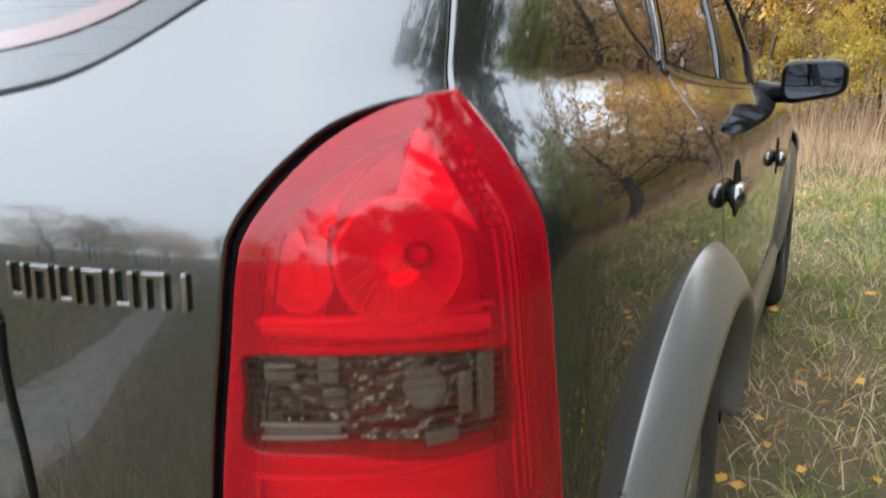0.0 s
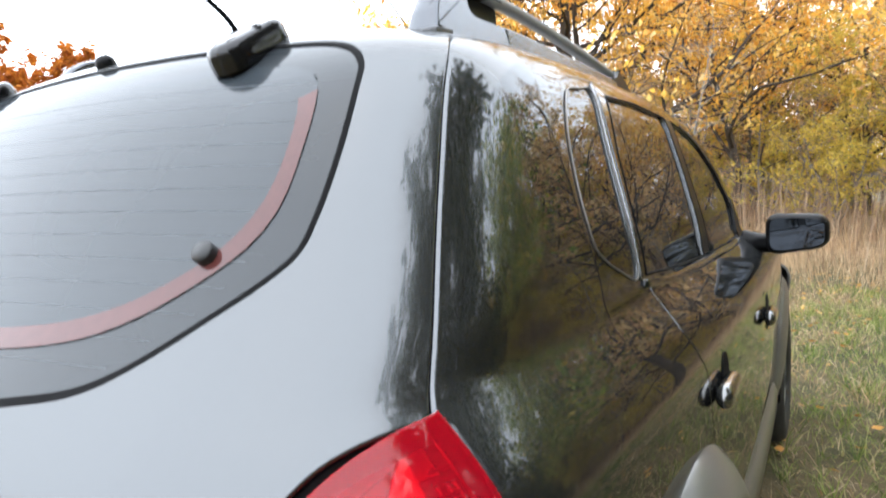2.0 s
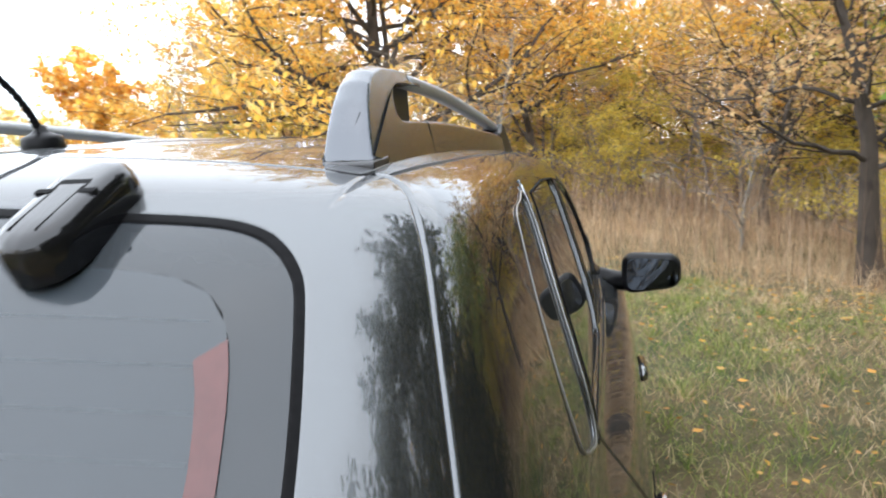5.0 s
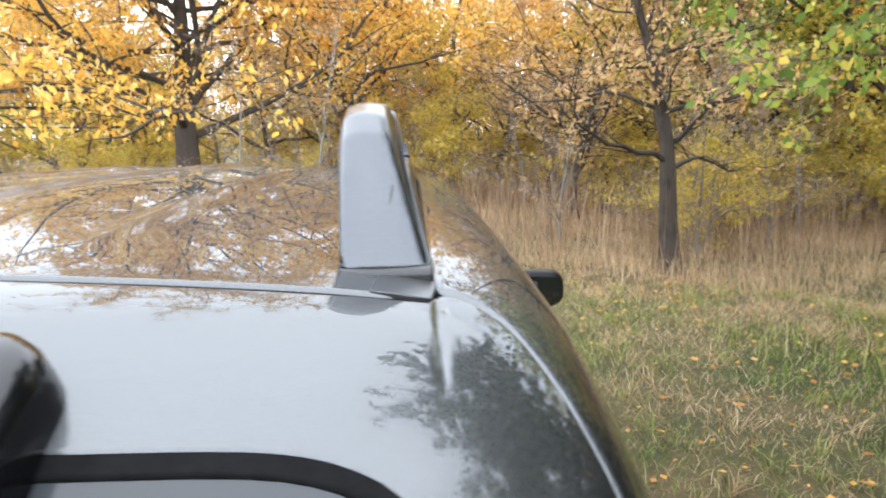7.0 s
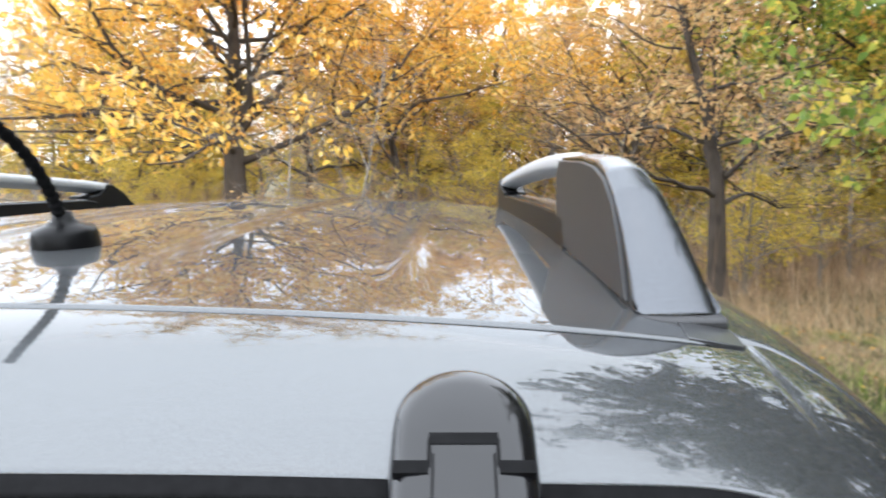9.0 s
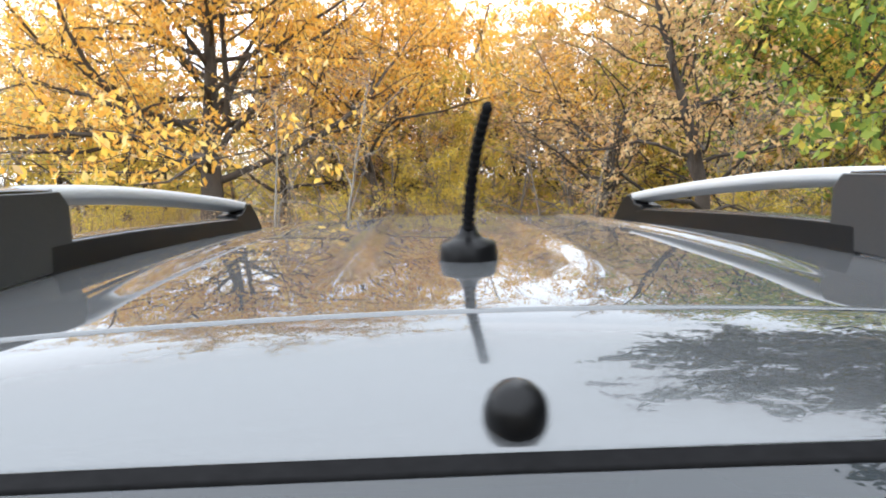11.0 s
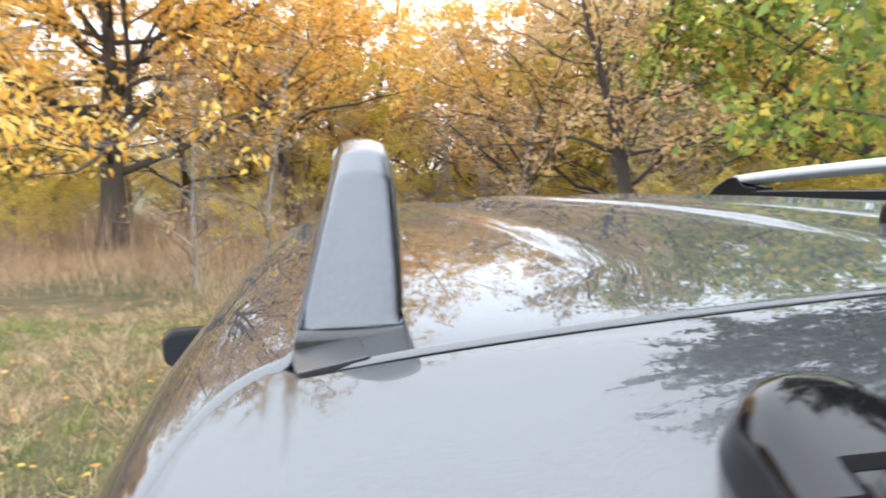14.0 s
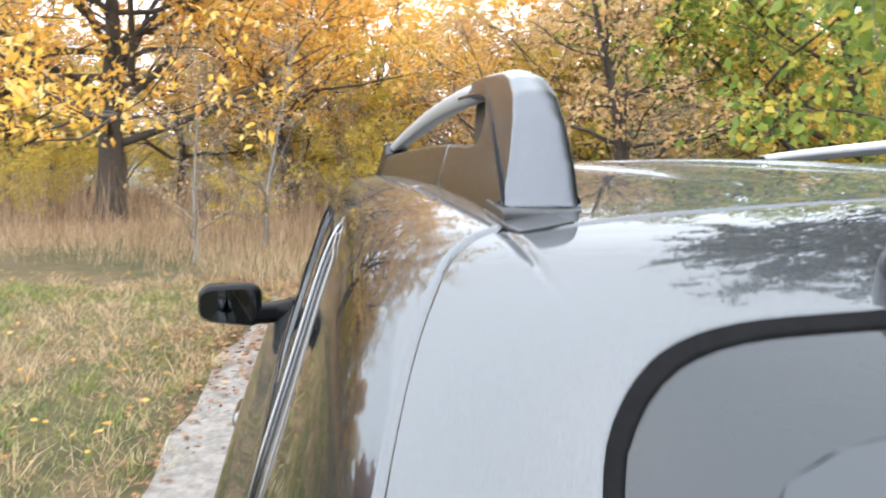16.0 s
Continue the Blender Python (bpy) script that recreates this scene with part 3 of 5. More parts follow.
right = np.vstack([gate_right, seam_gate[1:], lamp_gate[1:], low])
gate_loop = np.vstack([right, (right * [-1, 1])[::-1][1:-1]])
a_run = np.linspace(.30, .75, 90)
a_low, a_top = np.interp((.515, .60), chart_rear(np.c_[np.full(90, .566), a_run])[:, 1], a_run)
crease_pts = np.array([(q * (.566 + d), a) for q in (-1, 1) for d in np.arange(-.0105, .0108, .0015) for a in np.arange(a_low - .01, a_top + .02, .007)])


def corner_crease(uv):
    """The roof ditch runs out down the tailgate's corner as a groove that dies away."""
    f = np.clip((uv[:, 1] - a_low) / (a_top - a_low), 0, 1)
    return -.0018 * np.minimum(1, 2.2 * f) * np.exp(-((np.abs(uv[:, 0]) - .566) / (.0024 + .0014 * f)) ** 2)


tailgate = panel("tailgate", gate_loop, chart_rear, PAINT, car, holes=[resample(grow_loop(glass_loop, .002), .006)], step=.0085, round_by=.004, raise_by=corner_crease, extra=crease_pts)
panel("window_seal", glass_loop, chart_rear, RUBBER, tailgate, holes=[grow_loop(glass_loop, -.0055)], step=.012, lift=-.001, lip=.012)
inner = resample(fair(grow_loop(glass_loop, -.044), 7), .014)
rear_window = panel("rear_window", inner, chart_rear, GLASS_REAR, tailgate, step=.03, lift=-.003, lip=0, label="tinted dusty lift-up rear window")
panel("frit_border", grow_loop(glass_loop, -.004), chart_rear, GLASS_FRIT, tailgate, holes=[inner], step=.02, lift=-.003, lip=0, label="darker printed border of the rear glass")
band_pick = [i for i, (x, a) in enumerate(inner) if a < to_rear([(.52, .395, 1.50)])[0][1]]
band_out = inner[band_pick]
k0 = int(np.argmax(np.hypot(*(np.roll(band_out, -1, axis=0) - band_out).T))) + 1
band_out = np.roll(band_out, -k0, axis=0)
band_in = fair(grow_loop(inner, -.0175))[band_pick]
band_in = np.roll(band_in, -k0, axis=0)
panel("red_band", np.vstack([band_out, band_in[::-1]]), chart_rear, TAPE, tailgate, step=.02, lift=-.0012, lip=0, label="faded red band behind the glass edge")


# printed heating wires across the glass
for j in range(13):
    z = 1.20 + .027 * j
    xe = float(np.interp(z, [1.19, 1.26, 1.30, 1.40, 1.50, 1.56], [.42, .52, .545, .54, .525, .51]))
    wp = chart_rear(to_rear([(x, np.interp(z, *REAR_F[:2]), z) for x in np.linspace(-xe, xe, 30)]))
    wn_ = body_normal(wp)
    q = wp - wn_ * .0026
    V = np.vstack([q + [0, 0, .0003], q - [0, 0, .0003]])
    mesh_object("heating_wire", V, [(i, i + 1, 31 + i, 30 + i) for i in range(29)], WIRE, rear_window)


def ribbon(name, pts, width, depth, parent, mirror=False):
    p = np.array(pts, float)
    n = body_normal(p)
    t = np.gradient(p, axis=0)
    a = np.cross(t, n)
    a /= np.linalg.norm(a, axis=1, keepdims=True)
    q = p - n * depth
    V = np.vstack([q - a * width / 2, q + a * width / 2])
    m = len(p)
    if mirror:
        V = V * [-1, 1, 1]
    return mesh_object(name, V, [(i, i + 1, m + i + 1, m + i) for i in range(m - 1)], RUBBER, parent)


roof_line = np.array([(x, roof_seam_y(x), 1.643 - .1139 * x * x) for x in np.linspace(-.57, .57, 50)])
ribbon("roof_seal", roof_line, .03, .013, tailgate)
for mir in (False, True):
    ribbon("gate_seal", SEAM, .03, .013, tailgate, mir)

# body sides
DITCH = lambda y: .553 - .022 * (np.asarray(y) - .65) / 1.2


def top_point(y, dx):
    y = np.atleast_1d(np.asarray(y, float))
    return chart_top(np.c_[DITCH(y) + dx, y])


run = np.linspace(.66, 2.35, 30)
edge_top = top_point(run, .563 - .006 * (run - .66) - DITCH(run))[:, 1:]
FRAME = spline([(2.80, 1.16), (2.72, 1.30), (2.55, 1.43), (2.30, 1.525), (2.05, 1.572), (1.8, 1.586), (1.309, 1.588), (1.05, 1.582), (.93, 1.568), (.875, 1.545), (.80, 1.456), (.757, 1.363), (.738, 1.291), (.752, 1.245), (.84, 1.198), (.98, 1.172), (1.045, 1.168)], 6)
GAP_REAR = spline([(1.045, 1.168), (1.048, 1.118), (1.05, 1.07), (1.075, 1.02), (1.098, .975), (1.12, .90), (1.155, .82), (1.2, .74)], 5)
WHEEL_R, WHEEL_F, WHEEL_Z = .95, 3.56, .36


def arch(yc, r, a0, a1, n=26):
    return [(yc + r * math.cos(radians(a)), WHEEL_Z + r * math.sin(radians(a))) for a in np.linspace(a0, a1, n)]


a_pillar = spline([(2.35, edge_top[-1][1]), (2.5, 1.55), (2.7, 1.43), (2.85, 1.29), (2.95, 1.16)], 5)
lamp_side = (LAMP_OUT + [0, .008, 0])[:, 1:]
quarter_loop = np.vstack([(SEAM + [0, .0092, .001])[::-1][:, 1:], lamp_side[1:], [(.30, .60)], arch(WHEEL_R, .43, 146, 38)[:], GAP_REAR[::-1][1:-1] - [.0065, 0], FRAME[::-1][:-1], [(2.95, 1.13)], a_pillar[::-1], edge_top[::-1][1:]])
door_low = .34
GAP_MID = spline([(1.83, 1.60), (1.83, 1.3), (1.90, 1.15), (2.10, 1.08), (2.19, .98), (2.19, .7), (2.14, .5), (2.10, door_low)], 5)
GAP_FRONT = spline([(2.93, 1.14), (3.0, 1.05), (3.03, .95), (3.03, .6), (3.0, door_low)], 5)
WIN_Q = spline([(.895, 1.535), (1.0, 1.553), (1.075, 1.556), (1.03, 1.45), (.99, 1.30), (.972, 1.195), (.87, 1.216), (.785, 1.25), (.765, 1.285), (.778, 1.363), (.82, 1.456)], 5, True)
WIN_R = [(1.165, 1.556), (1.45, 1.567), (1.785, 1.562), (1.765, 1.40), (1.70, 1.162), (1.35, 1.172), (1.03, 1.192), (1.05, 1.30), (1.09, 1.43)]
WIN_F = [(1.87, 1.556), (2.05, 1.545), (2.29, 1.50), (2.52, 1.41), (2.66, 1.29), (2.72, 1.155), (2.3, 1.152), (1.82, 1.16), (1.855, 1.40)]

for mir in (False, True):
    quarter = panel("quarter_panel", quarter_loop, chart_side, PAINT, car, step=.0075, mirror=mir, round_by=.0078)
    # rear side window set into its black surround
    rear_part = np.array([q for q in FRAME[36:] if q[0] < 1.10]) 
    rear_part = rear_part + np.array([.006, 0]) * (rear_part[:, :1] < .95)
    surround = np.vstack([rear_part[:-1] - [0, .004] * (rear_part[:-1, 1:] > 1.5) + [0, .004] * (rear_part[:-1, 1:] < 1.2), [(.998, 1.19), (1.024, 1.30), (1.068, 1.45), (1.105, 1.574)]])
    panel("window_surround", surround, chart_side, PAINT, quarter, holes=[WIN_Q], step=.012, lift=-.002, lip=.004, round_by=.002, mirror=mir)
    panel("quarter_window", WIN_Q, chart_side, GLASS_SIDE, quarter, step=.03, lift=-.004, lip=0, mirror=mir)
    # doors carry their window frames
    rear_loop = np.vstack([GAP_REAR[:-3] + [.004, 0], arch(WHEEL_R, .46, 48, 8, 12), [(1.42, door_low)], GAP_MID[::-1] - [.004, 0], [(1.3, 1.584), (1.115, 1.580), (1.075, 1.45), (1.03, 1.30), (1.0, 1.19)]])
    rdoor = panel("rear_door", rear_loop, chart_side, PAINT, car, holes=[WIN_R], step=.018, mirror=mir)
    panel("door_window", grow_loop(WIN_R, .006), chart_side, GLASS_SIDE, rdoor, step=.04, lift=-.006, lip=0, mirror=mir)
    front_loop = np.vstack([GAP_MID + [.004, 0], [(2.9, door_low)], GAP_FRONT[::-1] - [.004, 0], FRAME[1:32] - [.01, .004]])
    fdoor = panel("front_door", front_loop, chart_side, PAINT, car, holes=[WIN_F], step=.02, mirror=mir)
    panel("door_window", grow_loop(WIN_F, .006), chart_side, GLASS_SIDE, fdoor, step=.04, lift=-.006, lip=0, mirror=mir)
    panel("pillar_trim", [(1.79, 1.556), (1.865, 1.552), (1.85, 1.40), (1.815, 1.166), (1.705, 1.168), (1.77, 1.40)], chart_side, BLACK, fdoor, step=.03, lift=.0012, lip=.003, mirror=mir, round_by=.001, label="black pillar trim")
    panel("pillar_trim", [(2.05, 1.549), (2.29, 1.504), (2.52, 1.414), (2.66, 1.294), (2.722, 1.158), (2.775, 1.158), (2.70, 1.30), (2.54, 1.422), (2.295, 1.516), (2.05, 1.562)], chart_side, BLACK, fdoor, step=.03, lift=.0012, lip=.003, mirror=mir, round_by=.001, label="black pillar trim")
    # seals: rubber behind the gaps, trim round the windows
    for gap, nm in ((GAP_REAR, "door_seal"), (GAP_MID, "door_seal"), (GAP_FRONT, "door_seal")):
        ribbon(nm, chart_side(gap), .04, .014, rdoor if gap is GAP_REAR else fdoor, mir)
    ribbon("frame_seal", chart_side(FRAME), .035, .013, quarter, mir)
    for win, owner in ((WIN_R, rdoor), (WIN_F, fdoor)):
        lp = resample(win, .02)
        sweep("window_trim", np.vstack([chart_side(lp), chart_side(lp[:1])]), ring_section(.003, .002, 8), RUBBER, owner, mirror=mir, cap=False)
    # bright thread added for the highlight on the panel's lip at the gap
    sweep("door_edge_glint", chart_side(GAP_REAR[:16] - [.0075, 0]), ring_section(.0018, .0018, 6), TRIM, quarter, mirror=mir)
    # paler thin ring imitates the light caught by the opening's painted lip
    rim = resample(WIN_Q, .012)
    sweep("window_rim_glint", np.vstack([chart_side(rim), chart_side(rim[:1])]), ring_section(.0016, .0016, 8), FLARE, quarter, mirror=mir, cap=False)
    sweep("bright_trim", chart_side(spline([(1.092, 1.572), (1.045, 1.45), (1.008, 1.30), (.99, 1.185)], 8)) , ring_section(.0042, .003, 8), TRIM, quarter, "bright strip on the pillar", mirror=mir)
    belt = np.c_[np.linspace(1.0, 2.78, 40), np.interp(np.linspace(1.0, 2.78, 40), [1.0, 1.2, 1.6, 2.2, 2.8], [1.176, 1.160, 1.148, 1.140, 1.140])]
    sweep("belt_moulding", chart_side(belt), ring_section(.010, .003, 10), PAINT, rdoor, mirror=mir)
    # satin flares over the wheels
    for yc, owner in ((WHEEL_R, quarter), (WHEEL_F, fdoor)):
        arc = np.array(arch(yc, .455, 178, 2, 60))
        pth = chart_side(arc)
        pth[:, 0] += .0
        sec = [(.060, -.02), (.054, .006), (.030, .030), (.0, .050), (-.026, .062), (-.040, .064), (-.046, .056), (-.046, -.05), (-.02, -.05)]
        sec = [(a, b * (1 if yc == WHEEL_R else .5)) for a, b in sec]
        pth = pth[::-1]
        sweep("arch_flare", pth, sec, FLARE, car, "satin grey wheel arch flare", up=(1, 0, 0), mirror=mir)
    # cladding along the sill
    sill = np.array([(y, .36) for y in np.linspace(1.42, 3.1, 30)])
    sweep("sill_cladding", chart_side(sill), [(-.09, -.01), (-.085, .02), (-.03, .034), (.05, .03), (.07, .0), (.06, -.04)], FLARE, car, "satin grey sill cladding", up=(1, 0, 0), mirror=mir)
    # front wing
    wing = np.vstack([GAP_FRONT + [.004, 0], arch(WHEEL_F, .43, 178, 20, 24), [(4.05, .62), (4.05, .86), (3.6, .965), (3.25, 1.05)]])
    panel("front_wing", wing, chart_side, PAINT, car, step=.04, mirror=mir)

# bonnet, windscreen, bumpers: they close the car
hood = [(-.68, 3.35), (.68, 3.35), (.66, 3.8), (.6, 4.12), (0, 4.2), (-.6, 4.12), (-.66, 3.8)]
panel("bonnet", hood, chart_top, PAINT, car, step=.05)
screen = [(-.50, 2.50), (0, 2.53), (.50, 2.50), (.62, 2.9), (.66, 3.3), (0, 3.32), (-.66, 3.3), (-.62, 2.9)]
panel("windscreen", screen, chart_top, GLASS_CLEAR, car, step=.05, lip=.006)


def bumper(name, y0, y1, z0, z1):
    ys = []
    loop = []
    V, F_ = [], []
    zs = np.linspace(z0, z1, 9)
    ang = np.linspace(-1, 1, 41)
    for z in zs:
        for a in ang:
            d = np.array([math.sin(a * 1.25), -math.cos(a * 1.25) * (1 if y1 < 2 else -1), 0])
            o = np.array([0, .95 if y1 < 2 else 3.4, z])
            q = cast(o[None], d[None], 1.6)[0]
            bul = .028 * max(0, math.sin(math.pi * (z - z0) / (z1 - z0))) ** .5 + .004
            V.append(q + d * bul)
    w = len(ang)
    for i in range(len(zs) - 1):
        for j in range(w - 1):
            F_.append((i * w + j, i * w + j + 1, (i + 1) * w + j + 1, (i + 1) * w + j))
    ob = mesh_object(name, V, F_, PAINT if y1 < 2 else FLARE, car)
    md = ob.modifiers.new("thickness", "SOLIDIFY")
    md.thickness = .012
    return ob


bumper("rear_bumper", 0, .5, .27, .63)
bumper("front_bumper", 3.6, 4.3, .27, .75)
bumper("front_panel", 3.6, 4.3, .73, .985)

# cabin, seen dimly through the tinted glass
bm = bmesh.new()
rounded_box(bm, (1.5, 3.0, .04), pose(0, 1.75, .5), .01)
part("cabin_floor", bm, LINING, car)
bm = bmesh.new()
rounded_box(bm, (1.06, 1.8, .02), pose(0, 1.6, 1.585), .008)
part("headlining", bm, LINING, car)
for nm, cx, cy, w in (("rear_bench", 0, 1.15, 1.25), ("front_seat", .38, 2.1, .52), ("front_seat", -.38, 2.1, .52)):
    bm = bmesh.new()
    rounded_box(bm, (w, .5, .16), pose(cx, cy + .3, .68), .05)
    rounded_box(bm, (w, .14, .62), pose(cx, cy, .98, 12), .05)
    seat = part(nm, bm, LINING, car)
    for hx in ((-.38, 0, .38) if w > 1 else (0,)):
        bm = bmesh.new()
        rounded_box(bm, (.25, .09, .17), pose(cx + hx, cy - .07, 1.38, 12), .035, 3)
        part("headrest", bm, LINING, seat)
bm = bmesh.new()
rounded_box(bm, (1.3, .4, .25), pose(0, 2.95, .98), .08)
part("dashboard", bm, DARKGREY, car)

# tail lamps
LENS_IN = LAMP_IN + np.array([.010, .0015, -.005]) * np.clip(np.arange(len(LAMP_IN))[:, None] / 12, .15, 1)
lamp_loop = np.vstack([to_corner(LENS_IN), to_corner(LAMP_OUT[::-1])])
smoke_loop = spline([(.2027, .944), (.2585, .9444), (.318, .942), (.368, .937), (.410, .930), (.4165, .922), (.4177, .881), (.4175, .842), (.411, .837), (.3413, .840), (.2704, .853), (.1985, .860), (.1995, .908)], 4, True)


def corner_point(x, y, z, depth):
    p = chart_corner(to_corner([(x, y, z)]))
    n = body_normal(p)
    return p[0] - n[0] * depth, n[0]


for mir in (False, True):
    lamp = panel("tail_lamp", grow_loop(lamp_loop, -.003), chart_corner, HOUSING_DARK, car, step=.02, lift=-.052, lip=0, mirror=mir, label="tall red tail lamp with a smoky clear band")
    ribbon("lamp_seal", LAMP_IN, .045, .012, lamp, mir)
    ribbon("lamp_seal", LAMP_OUT, .03, .012, lamp, mir)
    lens = panel("red_lens", lamp_loop, chart_corner, LENS_RED, lamp, holes=[smoke_loop], step=.016, lift=.001, lip=.04, mirror=mir, label="glossy red lens")
    lens.visible_shadow = False
    clear = panel("clear_lens", grow_loop(smoke_loop, -.0015), chart_corner, LENS_SMOKE, lamp, step=.014, lift=.0005, lip=.01, mirror=mir, label="smoky clear lens")
    clear.visible_shadow = False
    panel("dark_backing", smoke_loop, chart_corner, FACETS, lamp, step=.02, lift=-.030, lip=0, mirror=mir)
    # large bowl with the bulb's socket to its outer side
    o, n = corner_point(.773, .164, 1.013, .046)
    lathe("reflector_bowl", [(.002, -.008), (.012, -.007), (.021, -.004), (.030, .001), (.039, .008), (.046, .017), (.0515, .027), (.0545, .0275), (.056, .018)], o, n, HOUSING, lamp, seg=40, mirror=mir)
    for k in range(26):                      # fluting in the bowl
        q = 2 * math.pi * k / 26
        za = Vector(n)
        xa = za.orthogonal().normalized()
        ya = za.cross(xa)
        d = xa * math.cos(q) + ya * math.sin(q)
        pth = [Vector(o) + d * r + za * (h + .0015) for r, h in ((.026, -.001), (.036, .006), (.045, .016), (.0505, .026))]
        sweep("flute", [(-p.x if mir else p.x, p.y, p.z) for p in pth], ring_section(.0011, .0009, 5), HOUSING, lamp, up=(0, 0, 1) if abs(d.z) < .8 else (1, 0, 0))
    o, n = corner_point(.787, .181, 1.016, .040)
    lathe("bulb_socket", [(.0125, .010), (.0125, .0), (.009, -.004), (.0, -.004)], o, n, PARTITION, lamp, mirror=mir)
    lathe("bulb", [(.0, .016), (.005, .0145), (.0075, .010), (.008, .004), (.008, -.004)], o, n, BULB, lamp, mirror=mir)
    o, n = corner_point(.703, .112, 1.0, .040)
    lathe("reflector_bowl", [(.002, -.004), (.010, .0), (.019, .008), (.025, .020), (.027, .020)], o, n, HOUSING, lamp, mirror=mir)
    o, n = corner_point(.789, .174, .896, .026)
    lathe("bulb", [(.0, .022), (.009, .0205), (.015, .015), (.018, .007), (.0185, -.006)], o, n, BULB, lamp, mirror=mir)
    # dark partitions between the bowls, and slanted bright plates over them
    for loop, mt, deep in (
            ([(.2640, .957), (.2790, .957), (.2770, 1.0), (.2860, 1.048), (.2700, 1.048)], PARTITION, .032),
            ([(.2750, 1.042), (.2950, 1.052), (.3230, 1.074), (.3360, 1.122), (.3050, 1.105), (.2800, 1.075)], PARTITION, .030),
            ([(.3281, 1.0734), (.3360, 1.105), (.3447, 1.1300), (.3720, 1.085), (.3984, 1.0357), (.3800, 1.050), (.3520, 1.068)], HOUSING_DARK, .016),
            ([(.2120, .958), (.4080, .944), (.4070, .955), (.3400, .963), (.2130, .969)], HOUSING_DARK, .016),
            ([(.2260, .972), (.2580, .970), (.2500, 1.0), (.2420, 1.045), (.2310, 1.035)], HOUSING_DARK, .034)):
        panel("reflector_plate" if mt is HOUSING_DARK else "partition", loop, chart_corner, mt, lamp, step=.01, lift=-deep, lip=.008, mirror=mir)
    oa = to_corner(LAMP_OUT)
    strip = np.vstack([oa[6:-2] - [.006, 0], (oa[6:-2] - [.046, 0])[::-1]])
    panel("side_column", strip, chart_corner, PARTITION, lamp, step=.012, lift=-.030, lip=.01, mirror=mir)
    for off in (.014, .022, .034):
        rp = chart_corner(oa[7:-3] - [off, 0])
        rp -= body_normal(rp) * .027
        sweep("upright_rib", rp, ring_section(.0012, .0025, 6), HOUSING_DARK, lamp, mirror=mir)
    ia = to_corner(LENS_IN)
    for off in (.014, .024):
        rp = chart_corner(ia[24:-3] + [off, 0])
        rp -= body_normal(rp) * .02
        sweep("upright_rib", rp, ring_section(.0014, .003, 6), PARTITION, lamp, mirror=mir)
    # moulded bars of the optics
    for j in range(8):
        f = j / 7
        o, n = corner_point(.778 + .044 * f, .262 - .012 * f, 1.112 - .076 * f, .018)
        bm = bmesh.new()
        zax = Vector(n)
        m = zax.to_track_quat("Z", "Y").to_matrix().to_4x4()
        m.translation = o
        rounded_box(bm, (.024, .0045, .008), m, .0015, 1)
        if mir:
            bmesh.ops.transform(bm, matrix=Matrix.Diagonal((-1, 1, 1, 1)), verts=bm.verts)
        part("optic_bar", bm, PARTITION, lamp)
    for j in range(7):
        z = .8645 + j * .0122
        pth = chart_corner(np.c_[np.linspace(.206, .277, 8), np.full(8, z)])
        pth -= body_normal(pth) * .012
        sweep("optic_bar", pth, ring_section(.0009, .003, 6), HOUSING if j in (0, 1) else FACETS, lamp, mirror=mir)
    for j in range(9):                       # fine dark lines across the clear lens
        z = .866 + j * .0088
        pth = chart_corner(np.c_[np.linspace(.2035, .412 - .0004 * j, 18), np.linspace(z, z - .010 + .0006 * j, 18)])
        pth -= body_normal(pth) * .005
        sweep("lens_line", pth, ring_section(.0005, .0006, 5), PARTITION, lamp, mirror=mir)
    for u0, u1, z0, z1 in ((.212, .235, .916, .927), (.257, .271, .912, .935), (.260, .275, .891, .904), (.208, .270, .863, .872), (.398, .409, .858, .918), (.378, .386, .868, .905), (.345, .372, .845, .853)):
        panel("optic_cell", [(u0, z0), (u1, z0), (u1, z1), (u0, z1)], chart_corner, CELL, lamp, step=.01, lift=-.016, lip=.006, mirror=mir)
    for zz in (.965, .823):
        pth = chart_corner(np.c_[np.linspace(*to_corner([(.652, .092, zz), (.846, .21, zz)])[:, 0], 16), np.full(16, zz)])
        pth -= body_normal(pth) * .02
        sweep("optic_bar", pth, ring_section(.003, .006, 6), HOUSING, lamp, mirror=mir)

# badge on the tailgate: plain upright chrome blocks
for j in range(7):
    x = .448 + j * .0292
    w = .019 if j < 6 else .006
    xx = x if j < 6 else x - .003
    p = chart_rear(to_rear([(xx, .07, .995)]))[0]
    n = body_normal(p[None])[0]
    m = Vector(n).to_track_quat("Z", "X").to_matrix().to_4x4()
    side = Vector((1, 0, 0)) - Vector(n) * n[0]
    side.normalize()
    upv = Vector(n).cross(side) * -1
    if upv.z < 0:
        upv = -upv
    m = Matrix((side, upv, Vector(n))).transposed().to_4x4()
    m.translation = Vector(p) + Vector(n) * .002
    bm = bmesh.new()
    if j < 6:
        for dx, dy, sx_, sy_ in ((-.0085, 0, .0055, .032), (.0085, 0, .0055, .032), (0, (.0132 if j % 2 else -.0132), .0135, .0055)):
            rounded_box(bm, (sx_, sy_, .005), m @ pose(dx, dy, 0), .0013, 2)
    else:
        rounded_box(bm, (w, .032, .005), m, .0016, 2)
    part("badge_block", bm, CHROME, tailgate, "plain chrome badge block")

